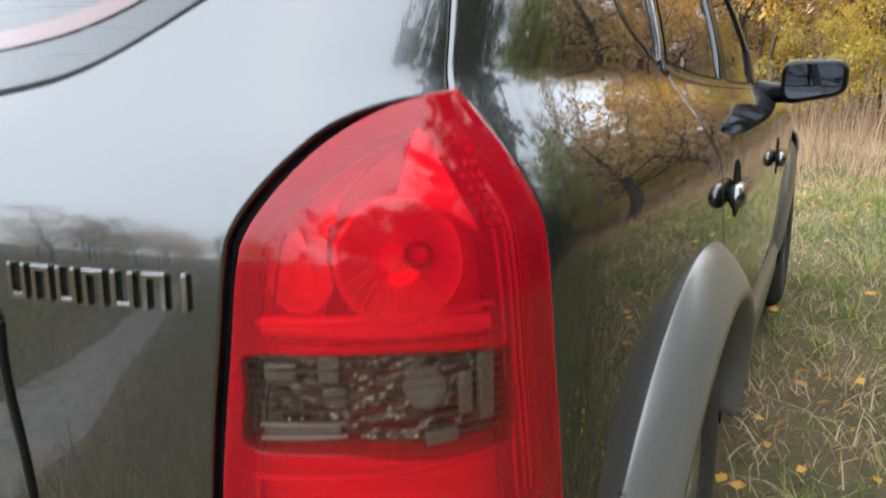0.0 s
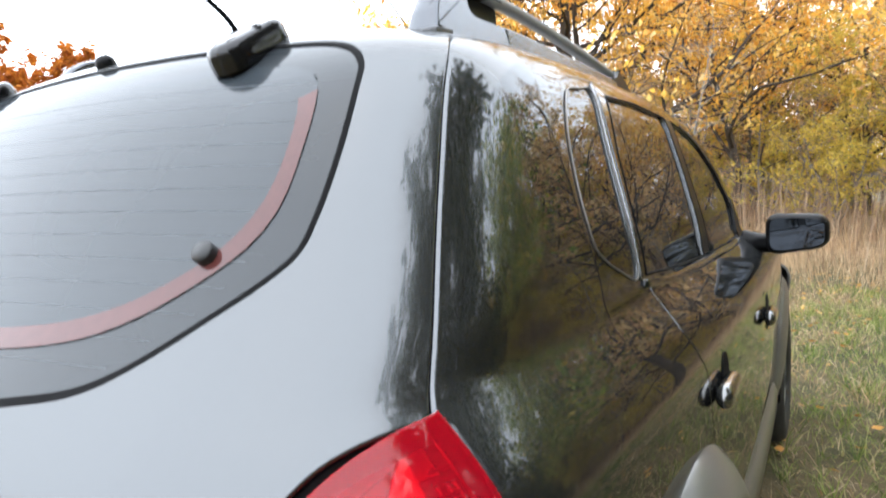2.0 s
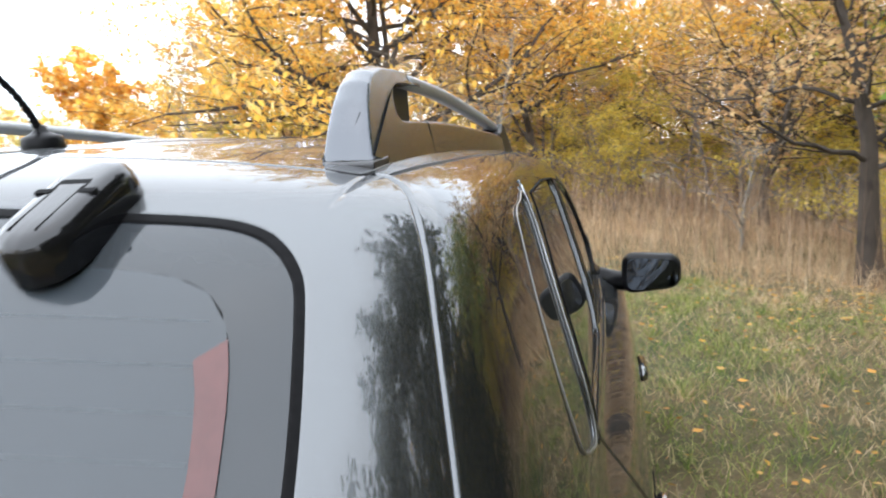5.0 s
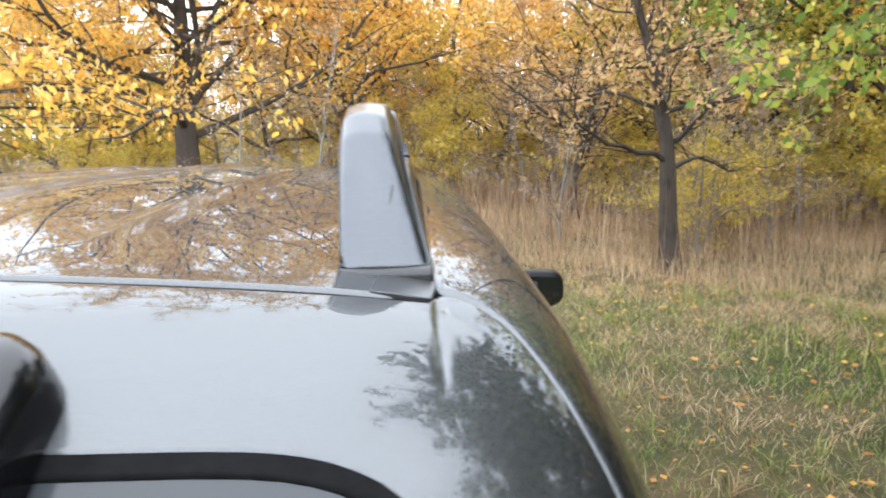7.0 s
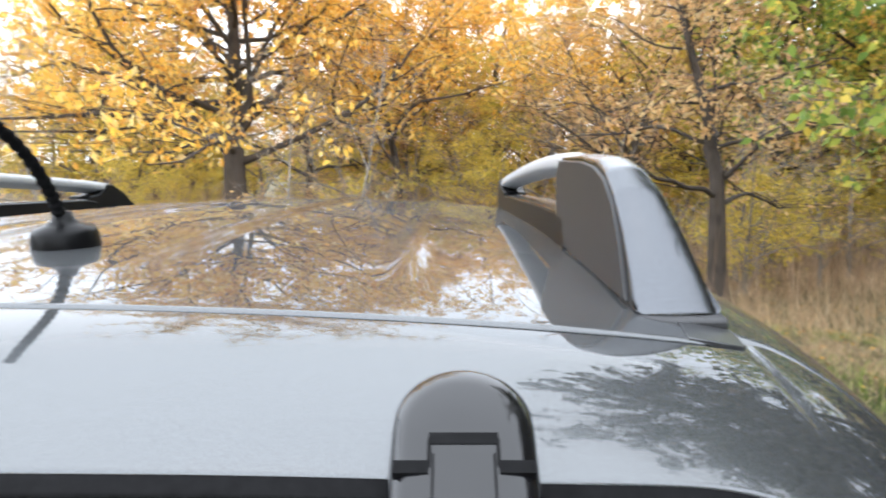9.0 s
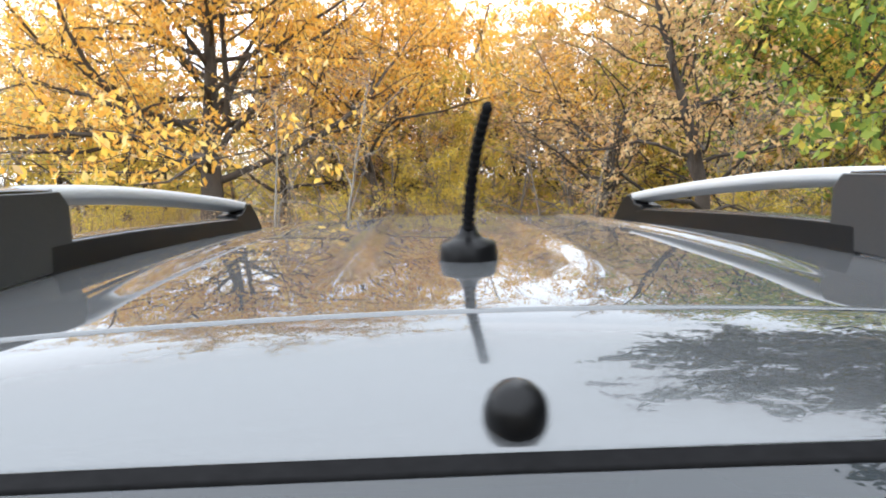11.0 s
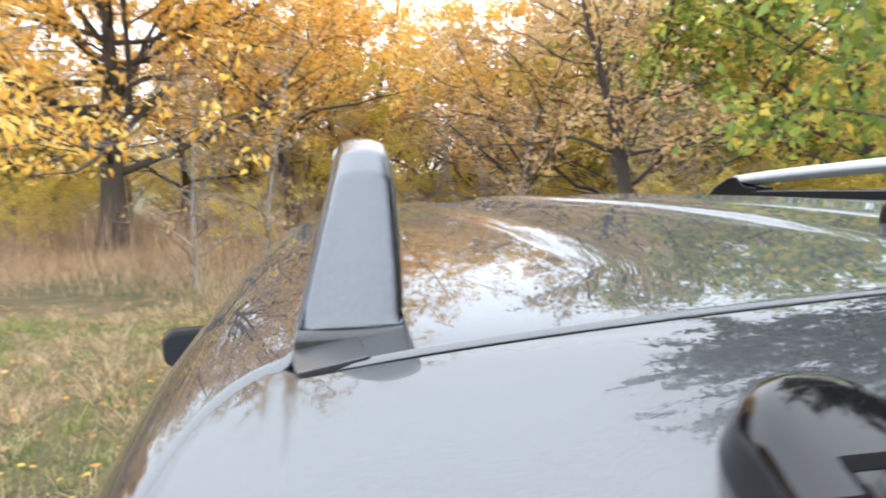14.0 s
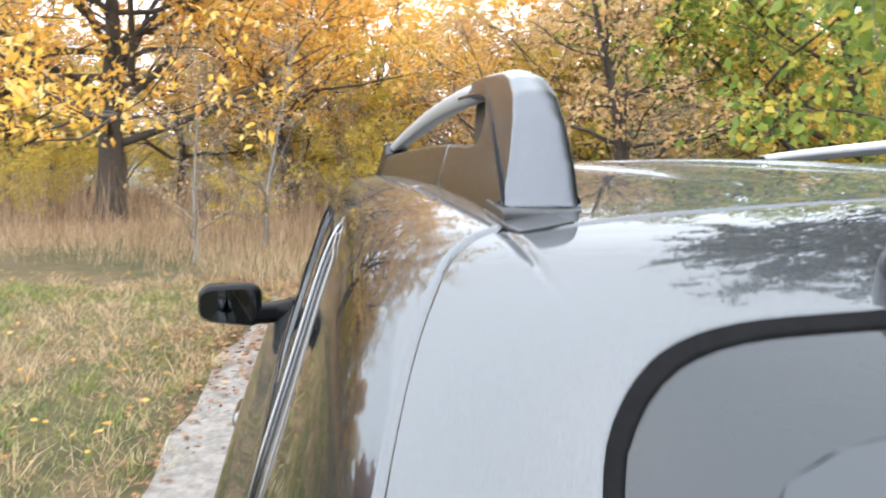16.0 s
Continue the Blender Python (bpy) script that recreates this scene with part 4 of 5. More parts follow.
# grip recess over the number plate, its black edge
plate = [(.413, .0, .955), (.410, .0, .90), (.418, .0, .80), (.418, .0, .70)]
pl = chart_rear(to_rear(spline(plate, 8)))
sweep("plate_edge", pl, ring_section(.006, .004, 8), BLACK, tailgate)
pl2 = chart_rear(to_rear(spline([(.413, 0, .955), (.39, 0, .975), (.3, 0, .985), (-.3, 0, .985), (-.39, 0, .975), (-.413, 0, .955)], 8)))
sweep("plate_edge", pl2, ring_section(.006, .004, 8), BLACK, tailgate)

# hinges of the lift-up window: a rounded cap and an arm with a slot between
def dome(name, loop, origin, frame_axes, height, mat, parent, label="", flat=.35):
    """A puffed shell over a plan outline in a tangent plane."""
    n, a, b = frame_axes
    lp = resample(loop, .004)
    c = lp.mean(0)
    rows = []
    rings = [(1.0, -.012), (1.0, 0.0), (.985, .45), (.94, .72), (.86, .89), (.72, .975), (.45, 1.0), (.15, 1.0)]
    V, F_ = [], []
    m = len(lp)
    for s, h in rings:
        for q in lp:
            w = c + (q - c) * s
            hh = h * height if h > 0 else h
            V.append(Vector(origin) + a * w[0] + b * w[1] + n * hh)
    for i in range(len(rings) - 1):
        for j in range(m):
            F_.append((i * m + j, i * m + (j + 1) % m, (i + 1) * m + (j + 1) % m, (i + 1) * m + j))
    F_.append(tuple((len(rings) - 1) * m + j for j in range(m)))
    if area2(lp) < 0:
        F_ = [f[::-1] for f in F_]
    return mesh_object(name, V, F_, mat, parent, label)


for sx in (1, -1):
    o = np.array([sx * .373, .462, 1.590])
    n = Vector((0, -.50, .866)).normalized()
    a, b = Vector((1, 0, 0)), Vector((0, -.866, -.50))      # b runs down towards the glass
    w = .0325
    top_arc = [(w * math.cos(q), -.014 - .034 * math.sin(q)) for q in np.linspace(0, math.pi, 16)]
    low_arc = [(-w, .055), (-.031, .070), (-.022, .085), (-.008, .092), (.008, .092), (.022, .085), (.031, .070), (w, .055)]
    hinge = dome("hinge_cover", top_arc + low_arc, o, (n, a, b), .027, GLOSS_BLACK, tailgate, "rounded black window hinge cover")
    m = Matrix((a, b, n)).transposed().to_4x4()
    for q in (-1, 1):
        bm = bmesh.new()
        m.translation = Vector(o) + n * .0145 + b * .0165 + a * (q * .0215)
        rounded_box(bm, (.0145, .006, .0262), m, .0, 1)
        part("hinge_slot", bm, RUBBER, hinge)
        bm = bmesh.new()
        m.translation = Vector(o) + n * .0148 + b * .0095 + a * (q * .0142)
        rounded_box(bm, (.0016, .014, .0250), m, .0, 1)
        part("hinge_slot", bm, RUBBER, hinge)
        bm = bmesh.new()
        m.translation = Vector(o) + n * .0148 + b * .040 + a * (q * .0125)
        rounded_box(bm, (.0010, .060, .0250), m, .0, 1)
        part("hinge_slot", bm, RUBBER, hinge)
    bm = bmesh.new()
    m.translation = Vector(o) + n * .0148 + b * .0025
    rounded_box(bm, (.029, .0058, .0252), m, .0, 1)
    part("hinge_slot", bm, RUBBER, hinge)

# washer nozzle above the glass, rubber stops on the glass
o = np.array([0, .468, 1.607])
n = Vector((0, -.45, .89)).normalized()
lathe("washer_nozzle", [(.017, -.006), (.017, .006), (.0155, .013), (.012, .018), (.006, .021), (0, .0215)], o, n, BLACK, tailgate, "small black washer nozzle")
for sx in (1, -1):
    p = chart_rear(to_rear([(.492, .241, 1.305)]))[0]
    nn = body_normal(p[None])[0]
    p = p * [sx, 1, 1]; nn = nn * [sx, 1, 1]
    lathe("rubber_stop", [(.0135, -.004), (.0135, .008), (.0118, .0108), (0, .0115)], p, nn, DARKGREY, rear_window, "round black rubber stop")

# aerial
aerial = lathe("aerial", [(.030, -.004), (.030, .003), (.0285, .014), (.0265, .0175), (.016, .021), (.010, .026), (.008, .033), (0, .034)], chart_top(np.array([[0, .80]]))[0], (0, -.1, 1), BLACK, car, "short black ribbed roof aerial")
mast = spline([(0, .795, 1.685), (.000, .780, 1.711), (.002, .745, 1.745), (.004, .695, 1.772), (.006, .640, 1.791)], 26)
secs = []
for i in range(len(mast)):
    r = .0062 - .0016 * i / len(mast)
    r *= 1.0 + .17 * (1 if (i // 3) % 2 else -1) * .6
    secs.append(ring_section(r, r, 8))
sweep("mast", mast, secs, RUBBER, aerial, up=(1, 0, 0))

# roof rails
for mir in (False, True):
    def base_z(y):
        return float(chart_top(np.array([[float(DITCH(y)), y]]))[0][2])
    zf = lambda y, h: (y, base_z(y) + h)
    lean = lambda w: (lambda y, z: (lambda c, ww: (c - ww, c + ww))(float(DITCH(y)) - .0215 - .14 * max(0, z - base_z(y)), w(y, z)))
    base_prof = [zf(y, -.012) for y in np.linspace(.655, 1.93, 24)] + [zf(1.93, .004), zf(1.86, .018)] + [zf(y, .030) for y in np.linspace(1.75, 1.02, 14)] + [zf(.95, .032), zf(.80, .034), zf(.70, .012)]
    rail = slab("roof_rail", base_prof, lean(lambda y, z: .024), BLACK, car, "silver roof rail with a broad rear foot and dark base", .004, mirror=mir)
    foot_prof = [zf(.648, -.002), zf(.668, .040), zf(.690, .070), zf(.715, .092), zf(.745, .107), zf(.78, .114), zf(.84, .115), zf(.90, .114), zf(.955, .112), zf(.955, .093), zf(.87, .0925), zf(.83, .090), zf(.806, .083), zf(.795, .072), zf(.795, .058), zf(.808, .049), zf(.84, .046), zf(.935, .046), zf(.935, -.014), zf(.80, -.014), zf(.70, -.008)]
    foot_prof = [(y, z + .008 * max(0, 1 - max(0, z - base_z(y)) / .05)) if y < .70 else (y, z) for y, z in foot_prof]
    puffed("rail_foot", foot_prof, lean(lambda y, z: .031 - .125 * max(0, z - base_z(y))), lambda y: float(np.interp(y, [.64, .70, .80, .86], [.008, .008, .006, .004])), SILVER, rail, "satin silver rail foot", mirror=mir)
    # joint line across the foot's rear face
    jl = []
    for f in np.linspace(0, 1, 12):
        h = .012 + .046 * f ** .85
        yy = float(np.interp(h, [-.002, .040, .070], [.648, .668, .690]))
        q = -.12 + .72 * f
        jl.append((float(DITCH(yy)) - .0215 - .14 * h + (.031 - .125 * h) * q, yy + .004 * q * q - .0001, base_z(yy) + h))
    if not mir:
        sweep("joint_line", jl, ring_section(.0004, .0004, 6), RUBBER, rail, up=(0, 0, 1), mirror=mir)
    # dark inner face of the foot
    inner_prof = [zf(.676, .010), zf(.696, .050), zf(.719, .080), zf(.748, .097), zf(.784, .105), zf(.84, .108), zf(.965, .107), zf(.985, .09), zf(.99, .040), zf(.99, .010)]
    def inner_x(y, z, e=.0):
        h = max(0, z - base_z(y))
        c = float(DITCH(y)) - .0215 - .14 * h
        w = .031 - .125 * h
        return (c - w - .0025, c - w + .010)
    slab("inner_cover", inner_prof, inner_x, DARKGREY, rail, "dark plastic inner cover", .002, mirror=mir)
    pad_prof = [zf(.6445, -.02), zf(.6445, .0055), zf(.648, .0078), zf(.70, .0078), zf(.70, -.02)]
    slab("rail_pad", pad_prof, lean(lambda y, z: .0322), PAD, rail, "dark grey rubber pad under the foot", .0022, mirror=mir)
    cover = [(float(DITCH(.6)) + a, b) for a, b in ((-.030, .6115), (.006, .6125), (.009, .632), (.009, .70), (-.027, .70), (-.024, .655))]
    panel("ditch_cover", cover, chart_top, COVER, rail, step=.012, lift=.0012, lip=.004, round_by=.001, mirror=mir, label="grey ditch end cover")
    wall_prof = [zf(y, -.014) for y in np.linspace(.939, 1.74, 16)] + [zf(1.74, .034)] + [zf(y, .046 - .006 * (y - .94) / .7) for y in np.linspace(1.70, .939, 16)]
    slab("rail_wall", wall_prof, lean(lambda y, z: .031 - .125 * max(0, z - base_z(y))), SILVER, rail, "satin grey lower rail", .006, mirror=mir)
    slab("inner_trim", [(y, z - .003) for y, z in wall_prof], inner_x, BLACK, rail, "black inner trim", .002, mirror=mir)
    ys = np.linspace(.90, 1.80, 30)
    bar_path = np.array([(float(DITCH(y)) - .0345, y, base_z(y) + .1025 - .040 * ((y - .90) / .90) ** 1.5) for y in ys])
    sec = [(.019 * (abs(math.cos(q)) ** .45) * math.copysign(1, math.cos(q)), .0105 * (abs(math.sin(q)) ** .45) * math.copysign(1, math.sin(q))) for q in np.arange(16) * math.pi / 8]
    sweep("rail_bar", bar_path, sec, BAR, rail, "pale satin silver bar", up=(.3, 0, .95), mirror=mir)
    tip = [zf(1.70, .010), zf(1.71, .046), zf(1.75, .050), zf(1.785, .0735), zf(1.81, .073), zf(1.87, .052), zf(1.96, .004), zf(1.96, -.008), zf(1.78, -.004)]
    slab("rail_end", tip, lean(lambda y, z: .0265), BLACK, rail, "black front rail end", .005, mirror=mir)
    ribbon("ditch_seal", top_point(np.linspace(.64, 2.4, 30), .004), .07, .012, rail, mir)

# door mirrors, handles
for mir in (False, True):
    sg = -1 if mir else 1
    bm = bmesh.new()
    mx, my, mz = (.99 if mir else .966), 2.67, 1.158
    m = pose(mx, my, mz, 0, 0, -6)
    rounded_box(bm, (.222, .115, .150), m, .048, 5)
    for v in bm.verts:                        # rounder towards the front
        if v.co.y > my + .005:
            f = 1 - .4 * (v.co.y - my - .005) / .06
            v.co.x = mx + (v.co.x - mx) * f
            v.co.z = mz + (v.co.z - mz) * f
        e = (v.co.x - mx) / .111              # the lower edge rises outwards
        v.co.z = mz + (v.co.z - mz) * (1.0 - .05 * e if v.co.z > mz else 1.0 - .24 * e)
    if mir:
        bmesh.ops.transform(bm, matrix=Matrix.Diagonal((-1, 1, 1, 1)), verts=bm.verts)
    head = part("door_mirror", bm, BLACK, car, "black door mirror on a short arm")
    for pgn in head.data.polygons:
        pgn.use_smooth = True
    # the glass, set back into the shell's rim
    w, h = .094, .0585
    lp = np.array([(w * math.copysign(abs(math.cos(q)) ** .42, math.cos(q)), h * math.copysign(abs(math.sin(q)) ** .42, math.sin(q))) for q in np.arange(40) * 2 * math.pi / 40])
    gm = pose(mx, my - .0605, mz, 89, 0, -6)
    V = [gm @ Vector((x, y * (1 - .05 * x / w if y > 0 else 1 - .22 * x / w), .0)) for x, y in lp]
    V = [(sg * v.x, v.y, v.z) for v in V]
    k = len(lp)
    fc = [tuple(range(k))]
    mesh_object("mirror_glass", V, fc if not mir else [fc[0][::-1]], MIRROR, head, "mirror glass", smooth=False)
    arm_path = [(sg * .76, 2.72, 1.13), (sg * .83, 2.715, 1.115), (sg * .92, my, 1.118)]
    sweep("mirror_arm", spline(arm_path, 5), ring_section(.046, .040, 14), BLACK, head, up=(0, 0, 1))
    sail = [(2.62, 1.152), (2.80, 1.145), (2.78, 1.20), (2.71, 1.30), (2.66, 1.24)]
    panel("mirror_base", sail, chart_side, BLACK, head, step=.03, lift=.006, lip=.01, mirror=mir)
    for y, z in ((1.208, .930), (2.21, .908)):
        pth = chart_side(np.c_[np.linspace(y - .085, y + .095, 30), np.full(30, z)])
        nn = body_normal(pth)
        u = np.linspace(-1, 1, 30)
        swell = np.sqrt(np.maximum(0, 1 - np.abs(u) ** 5))
        pth = pth + nn * .019
        secs = [ring_section(.002 + .025 * w, .002 + .018 * w, 16) for w in swell]
        grip = sweep("door_handle", pth, secs, HANDLE, car, "grey glossy pull handle", mirror=mir)
        # flat black disc on the door, in place of a shaded hollow
        bowl = [(y + .075 + .045 * math.cos(q), z + .062 * math.sin(q)) for q in np.arange(28) * math.pi / 14]
        panel("recess_shade", bowl, chart_side, RUBBER, grip, step=.02, lift=.0025, lip=.002, mirror=mir, round_by=.001)

# wheels
def wheel(x, y):
    sg = 1 if x > 0 else -1
    tyre = lathe("wheel", [(.20, -.09), (.235, -.105), (.30, -.11), (.335, -.10), (.352, -.07), (.356, 0), (.352, .07), (.335, .10), (.30, .11), (.235, .105), (.20, .09), (.20, -.09)], (x, y, WHEEL_Z), (sg, 0, 0), TYRE, car, "road wheel with a worn black tyre", 48)
    rim = lathe("rim", [(.212, -.08), (.205, .0), (.208, .085), (.214, .092), (.20, .09), (.19, .06), (.18, -.02), (.0, -.02)], (x, y, WHEEL_Z), (sg, 0, 0), ALLOY, tyre, "alloy rim", 40)
    for i in range(5):
        bm = bmesh.new()
        m = pose(x, y, WHEEL_Z, 72 * i, 0, 0) @ pose(sg * .055, 0, .11)
        rounded_box(bm, (.03, .06, .19), m, .008)
        part("spoke", bm, ALLOY, rim)
    lathe("hub_cap", [(.05, .04), (.05, .068), (.04, .074), (0, .075)], (x, y, WHEEL_Z), (sg, 0, 0), ALLOY, rim, "", 24)
    return tyre


for x in (-.775, .775):
    for y in (WHEEL_R, WHEEL_F):
        wheel(x, y)
        sg = 1 if x > 0 else -1
        V, F_ = [], []
        for q in arch(y, .425, 184, -4, 24):
            V += [(x - sg * .16, *q), (x + sg * .10, *q)]
        for i in range(23):
            F_.append((2 * i, 2 * i + 1, 2 * i + 3, 2 * i + 2))
        mesh_object("arch_liner", V, F_, RUBBER, car)
bm = bmesh.new()
rounded_box(bm, (1.3, 3.9, .1), pose(0, 2.15, .27), .02)
part("underbody", bm, RUBBER, car)

# ---------------------------------------------------------------- the ground
def lay(x, y):
    """Height of the meadow."""
    x, y = np.asarray(x, float), np.asarray(y, float)
    far = np.clip((np.hypot(x, y - 2) - 4.0) / 6.0, 0, 1)
    far = far * far * (3 - 2 * far)
    tilt = -np.where(x > 0, .08, .012) * np.clip(x, -9, 6) * far * np.clip((y - 2) / 5, 0, 1)
    tilt = tilt + 6.5 * np.clip((np.hypot(x, y) - 70) / 130, 0, 1) ** 1.5 * np.clip((y + 40) / 60, 0.25, 1)
    lump = .05 * np.sin(x * .83 + 1.3) * np.sin(y * .61 + .4) + .03 * np.sin(x * 2.1 + y * 1.3)
    rut = -.03 * np.exp(-((x + 1.17) / .4) ** 4)
    return tilt + lump * far + rut - .01


def ground():
    c = np.sinh(np.linspace(-5.4, 5.4, 150)) / math.sinh(5.4) * 420
    gx, gy = np.meshgrid(c, c + 3, indexing="ij")
    z = lay(gx, gy)
    V = np.c_[gx.ravel(), gy.ravel(), z.ravel()]
    n = len(c)
    F_ = [(i * n + j, (i + 1) * n + j, (i + 1) * n + j + 1, i * n + j + 1) for i in range(n - 1) for j in range(n - 1)]
    return tagged(mesh_object("ground", V, F_, GROUND), "rough autumn meadow with green and dry patches", "ground", kind="structure")


ground()

# worn wheel track beside the car
ys = np.arange(-9, 9.4, .12)
V, F_ = [], []
rng = np.random.default_rng(5)
for i, y in enumerate(ys):
    wob = .03 * math.sin(y * 1.1) + .02 * math.sin(y * 3.7 + 1)
    hw = .44 + .02 * math.sin(y * 2.3) + .012 * math.sin(y * 7.1 + 2)
    hw *= min(1, max(.05, (9.5 - y) / 3))
    cx = -1.17 + wob
    for f in (-1, -.5, 0, .5, 1):
        x = cx + hw * f
        V.append((x, y, float(lay(x, y)) + .012 - (.02 if abs(f) == 1 else 0)))
for i in range(len(ys) - 1):
    for j in range(4):
        F_.append((i * 5 + j, i * 5 + j + 1, (i + 1) * 5 + j + 1, (i + 1) * 5 + j))
tagged(mesh_object("dirt_track", V, F_, TRACK), "pale worn dirt wheel track in the grass", "path", kind="structure")


# ---------------------------------------------------------------- grasses, as loose blades
def blades(name, xy, height, width, mat, label, seed, bend=.35, kind="stuff", category="grass", lean=.25):
    rng = np.random.default_rng(seed)
    n = len(xy)
    h = height * rng.uniform(.45, 1.15, n)
    w = width * rng.uniform(.6, 1.4, n)
    a = rng.uniform(0, 2 * np.pi, n)
    d = np.c_[np.cos(a), np.sin(a)]
    b = rng.uniform(0, 2 * np.pi, n)
    s = np.c_[np.cos(b), np.sin(b)]
    z0 = lay(xy[:, 0], xy[:, 1]) - .01
    k = rng.uniform(.1, 1, n) * bend
    l0 = rng.uniform(0, lean, n)
    p0 = np.c_[xy - s * w[:, None] / 2, z0]
    p1 = np.c_[xy + s * w[:, None] / 2, z0]
    mid = xy + d * (h * (l0 * .5 + k * .25))[:, None]
    m0 = np.c_[mid - s * w[:, None] * .4, z0 + h * .55]
    m1 = np.c_[mid + s * w[:, None] * .4, z0 + h * .55]
    tip = np.c_[xy + d * (h * (l0 + k))[:, None], z0 + h * (1 - .35 * k)]
    V = np.stack([p0, p1, m1, m0, tip], 1).reshape(-1, 3)
    i = np.arange(n) * 5
    me = bpy.data.meshes.new(name)
    quads = np.c_[i, i + 1, i + 2, i + 3]
    tris = np.c_[i + 3, i + 2, i + 4]
    loops = np.concatenate([quads.ravel(), tris.ravel()])
    starts = np.concatenate([np.arange(n) * 4, 4 * n + np.arange(n) * 3])
    me.vertices.add(len(V)); me.loops.add(len(loops)); me.polygons.add(2 * n)
    me.vertices.foreach_set("co", V.ravel().astype(np.float32))
    me.loops.foreach_set("vertex_index", loops.astype(np.int32))
    me.polygons.foreach_set("loop_start", starts.astype(np.int32))
    me.update(calc_edges=True)
    me.materials.append(mat)
    return tagged(new(name, me), label, category, kind=kind)


def scatter(n, x0, x1, y0, y1, seed, keep):
    rng = np.random.default_rng(seed)
    xy = np.c_[rng.uniform(x0, x1, n), rng.uniform(y0, y1, n)]
    return xy[keep(xy, rng.uniform(0, 1, n))]


def patchy(xy, s=1.0, o=0.0):
    x, y = xy.T * s
    return .5 + .5 * np.sin(x * 1.3 + 1.7 * np.sin(y * .9 + o)) * np.sin(y * 1.1 + 1.3 * np.sin(x * .7 + o))


def off_car(xy, m=.0):
    x, y = xy.T
    return ~((np.abs(x) < .84 + m) & (y > -.05) & (y < 4.4)) & ((np.abs(x + 1.17 + .06 * np.sin(y * 4.1) + .05 * np.sin(y * 9.7 + x * 6)) > .36) | (y > 7.6))


def depth_keep(xy):          # the near meadow stays short, the wood's edge carries the tall dry grass
    x, y = xy.T
    edge = np.clip(8.7 - np.where(x > 0, .3, .6) * x, 7.2, 11.3) + .5 * np.sin(x * 1.1 + .5)
    return np.clip((y - edge + .3) / 2.6, 0, 1) ** 1.4


near = scatter(200000, -7, 8, -3.5, 10, 11, lambda q, r: off_car(q) & (r > depth_keep(q) * .85) & (r < .04 + .95 * patchy(q, 1.6) ** 1.6 + .15 * np.clip(q[:, 0], 0, 1) + .2 * np.clip(-q[:, 0] - 1, 0, 1)))
blades("meadow_grass", near, .085, .0045, GRASS_GREEN, "short green meadow grass with dry blades", 12, .9, lean=.8)
dry_near = scatter(180000, -7, 8, -3.5, 10, 13, lambda q, r: off_car(q) & (r > depth_keep(q) * .8) & (r < .12 + .85 * (1 - patchy(q, 1.6)) ** 1.3 - .12 * np.clip(-q[:, 0], 0, 1)))
blades("dry_meadow_grass", dry_near, .10, .0042, GRASS_DRY, "matted dry grass lying over", 14, 1.0, lean=1.3)
tall = scatter(120000, -15, 16, 5, 19, 15, lambda q, r: off_car(q, .1) & (r < depth_keep(q) * (.45 + .6 * patchy(q, .8, 2))))
blades("tall_dry_grass", tall, .42, .004, GRASS_TALL, "tall pale dry grass at the edge of the wood", 16, .45, lean=.5)
far_grass = scatter(42000, -26, 30, 16, 44, 17, lambda q, r: r < .8)
blades("far_dry_grass", far_grass, .6, .013, GRASS_TALL, "pale dry grass under the far trees", 18, .4)
side_grass = scatter(30000, 3, 22, -14, 6, 19, lambda q, r: r < .4 + .5 * patchy(q))
blades("side_grass", side_grass, .28, .012, GRASS_GREEN, "rough grass beside the wood", 20, .7)


def tufts(n, x0, x1, y0, y1, each, spread, seed, keep):
    """Blade feet gathered in clumps."""
    rng = np.random.default_rng(seed + 100)
    c = scatter(n, x0, x1, y0, y1, seed, keep)
    c = np.repeat(c, each, axis=0)
    q = c + rng.normal(size=c.shape) * spread * rng.uniform(.4, 1, len(c))[:, None]
    return q[off_car(q, .02)]


green_tufts = tufts(1500, -6, 7, -1.5, 9.5, 24, .055, 23, lambda q, r: off_car(q) & (r < .15 + .85 * patchy(q, 1.6)) & (depth_keep(q) < .5))
blades("grass_tufts", green_tufts, .17, .005, GRASS_GREEN, "green tufts of longer meadow grass", 24, 1.0, lean=.7)
dry_tufts = tufts(1500, -6, 7, -1.5, 10, 22, .07, 25, lambda q, r: off_car(q) & (r < (.2 + .8 * (1 - patchy(q, 1.6))) * np.where(q[:, 0] > .5, .3, 1)) & (depth_keep(q) < .8))
blades("dry_grass_tufts", dry_tufts, .21, .0045, GRASS_TALL, "pale dry tufts lying over in the meadow", 26, 1.0, lean=.9)
stalks = scatter(14000, -18, 17, 9.5, 28, 21, lambda q, r: (r < .35 + .65 * patchy(q, .6, 1)) & (depth_keep(q) > .8))
blades("dry_stalks", stalks, 1.75, .011, STALK, "bare upright stalks of undergrowth", 22, .12, category="undergrowth", lean=.22)


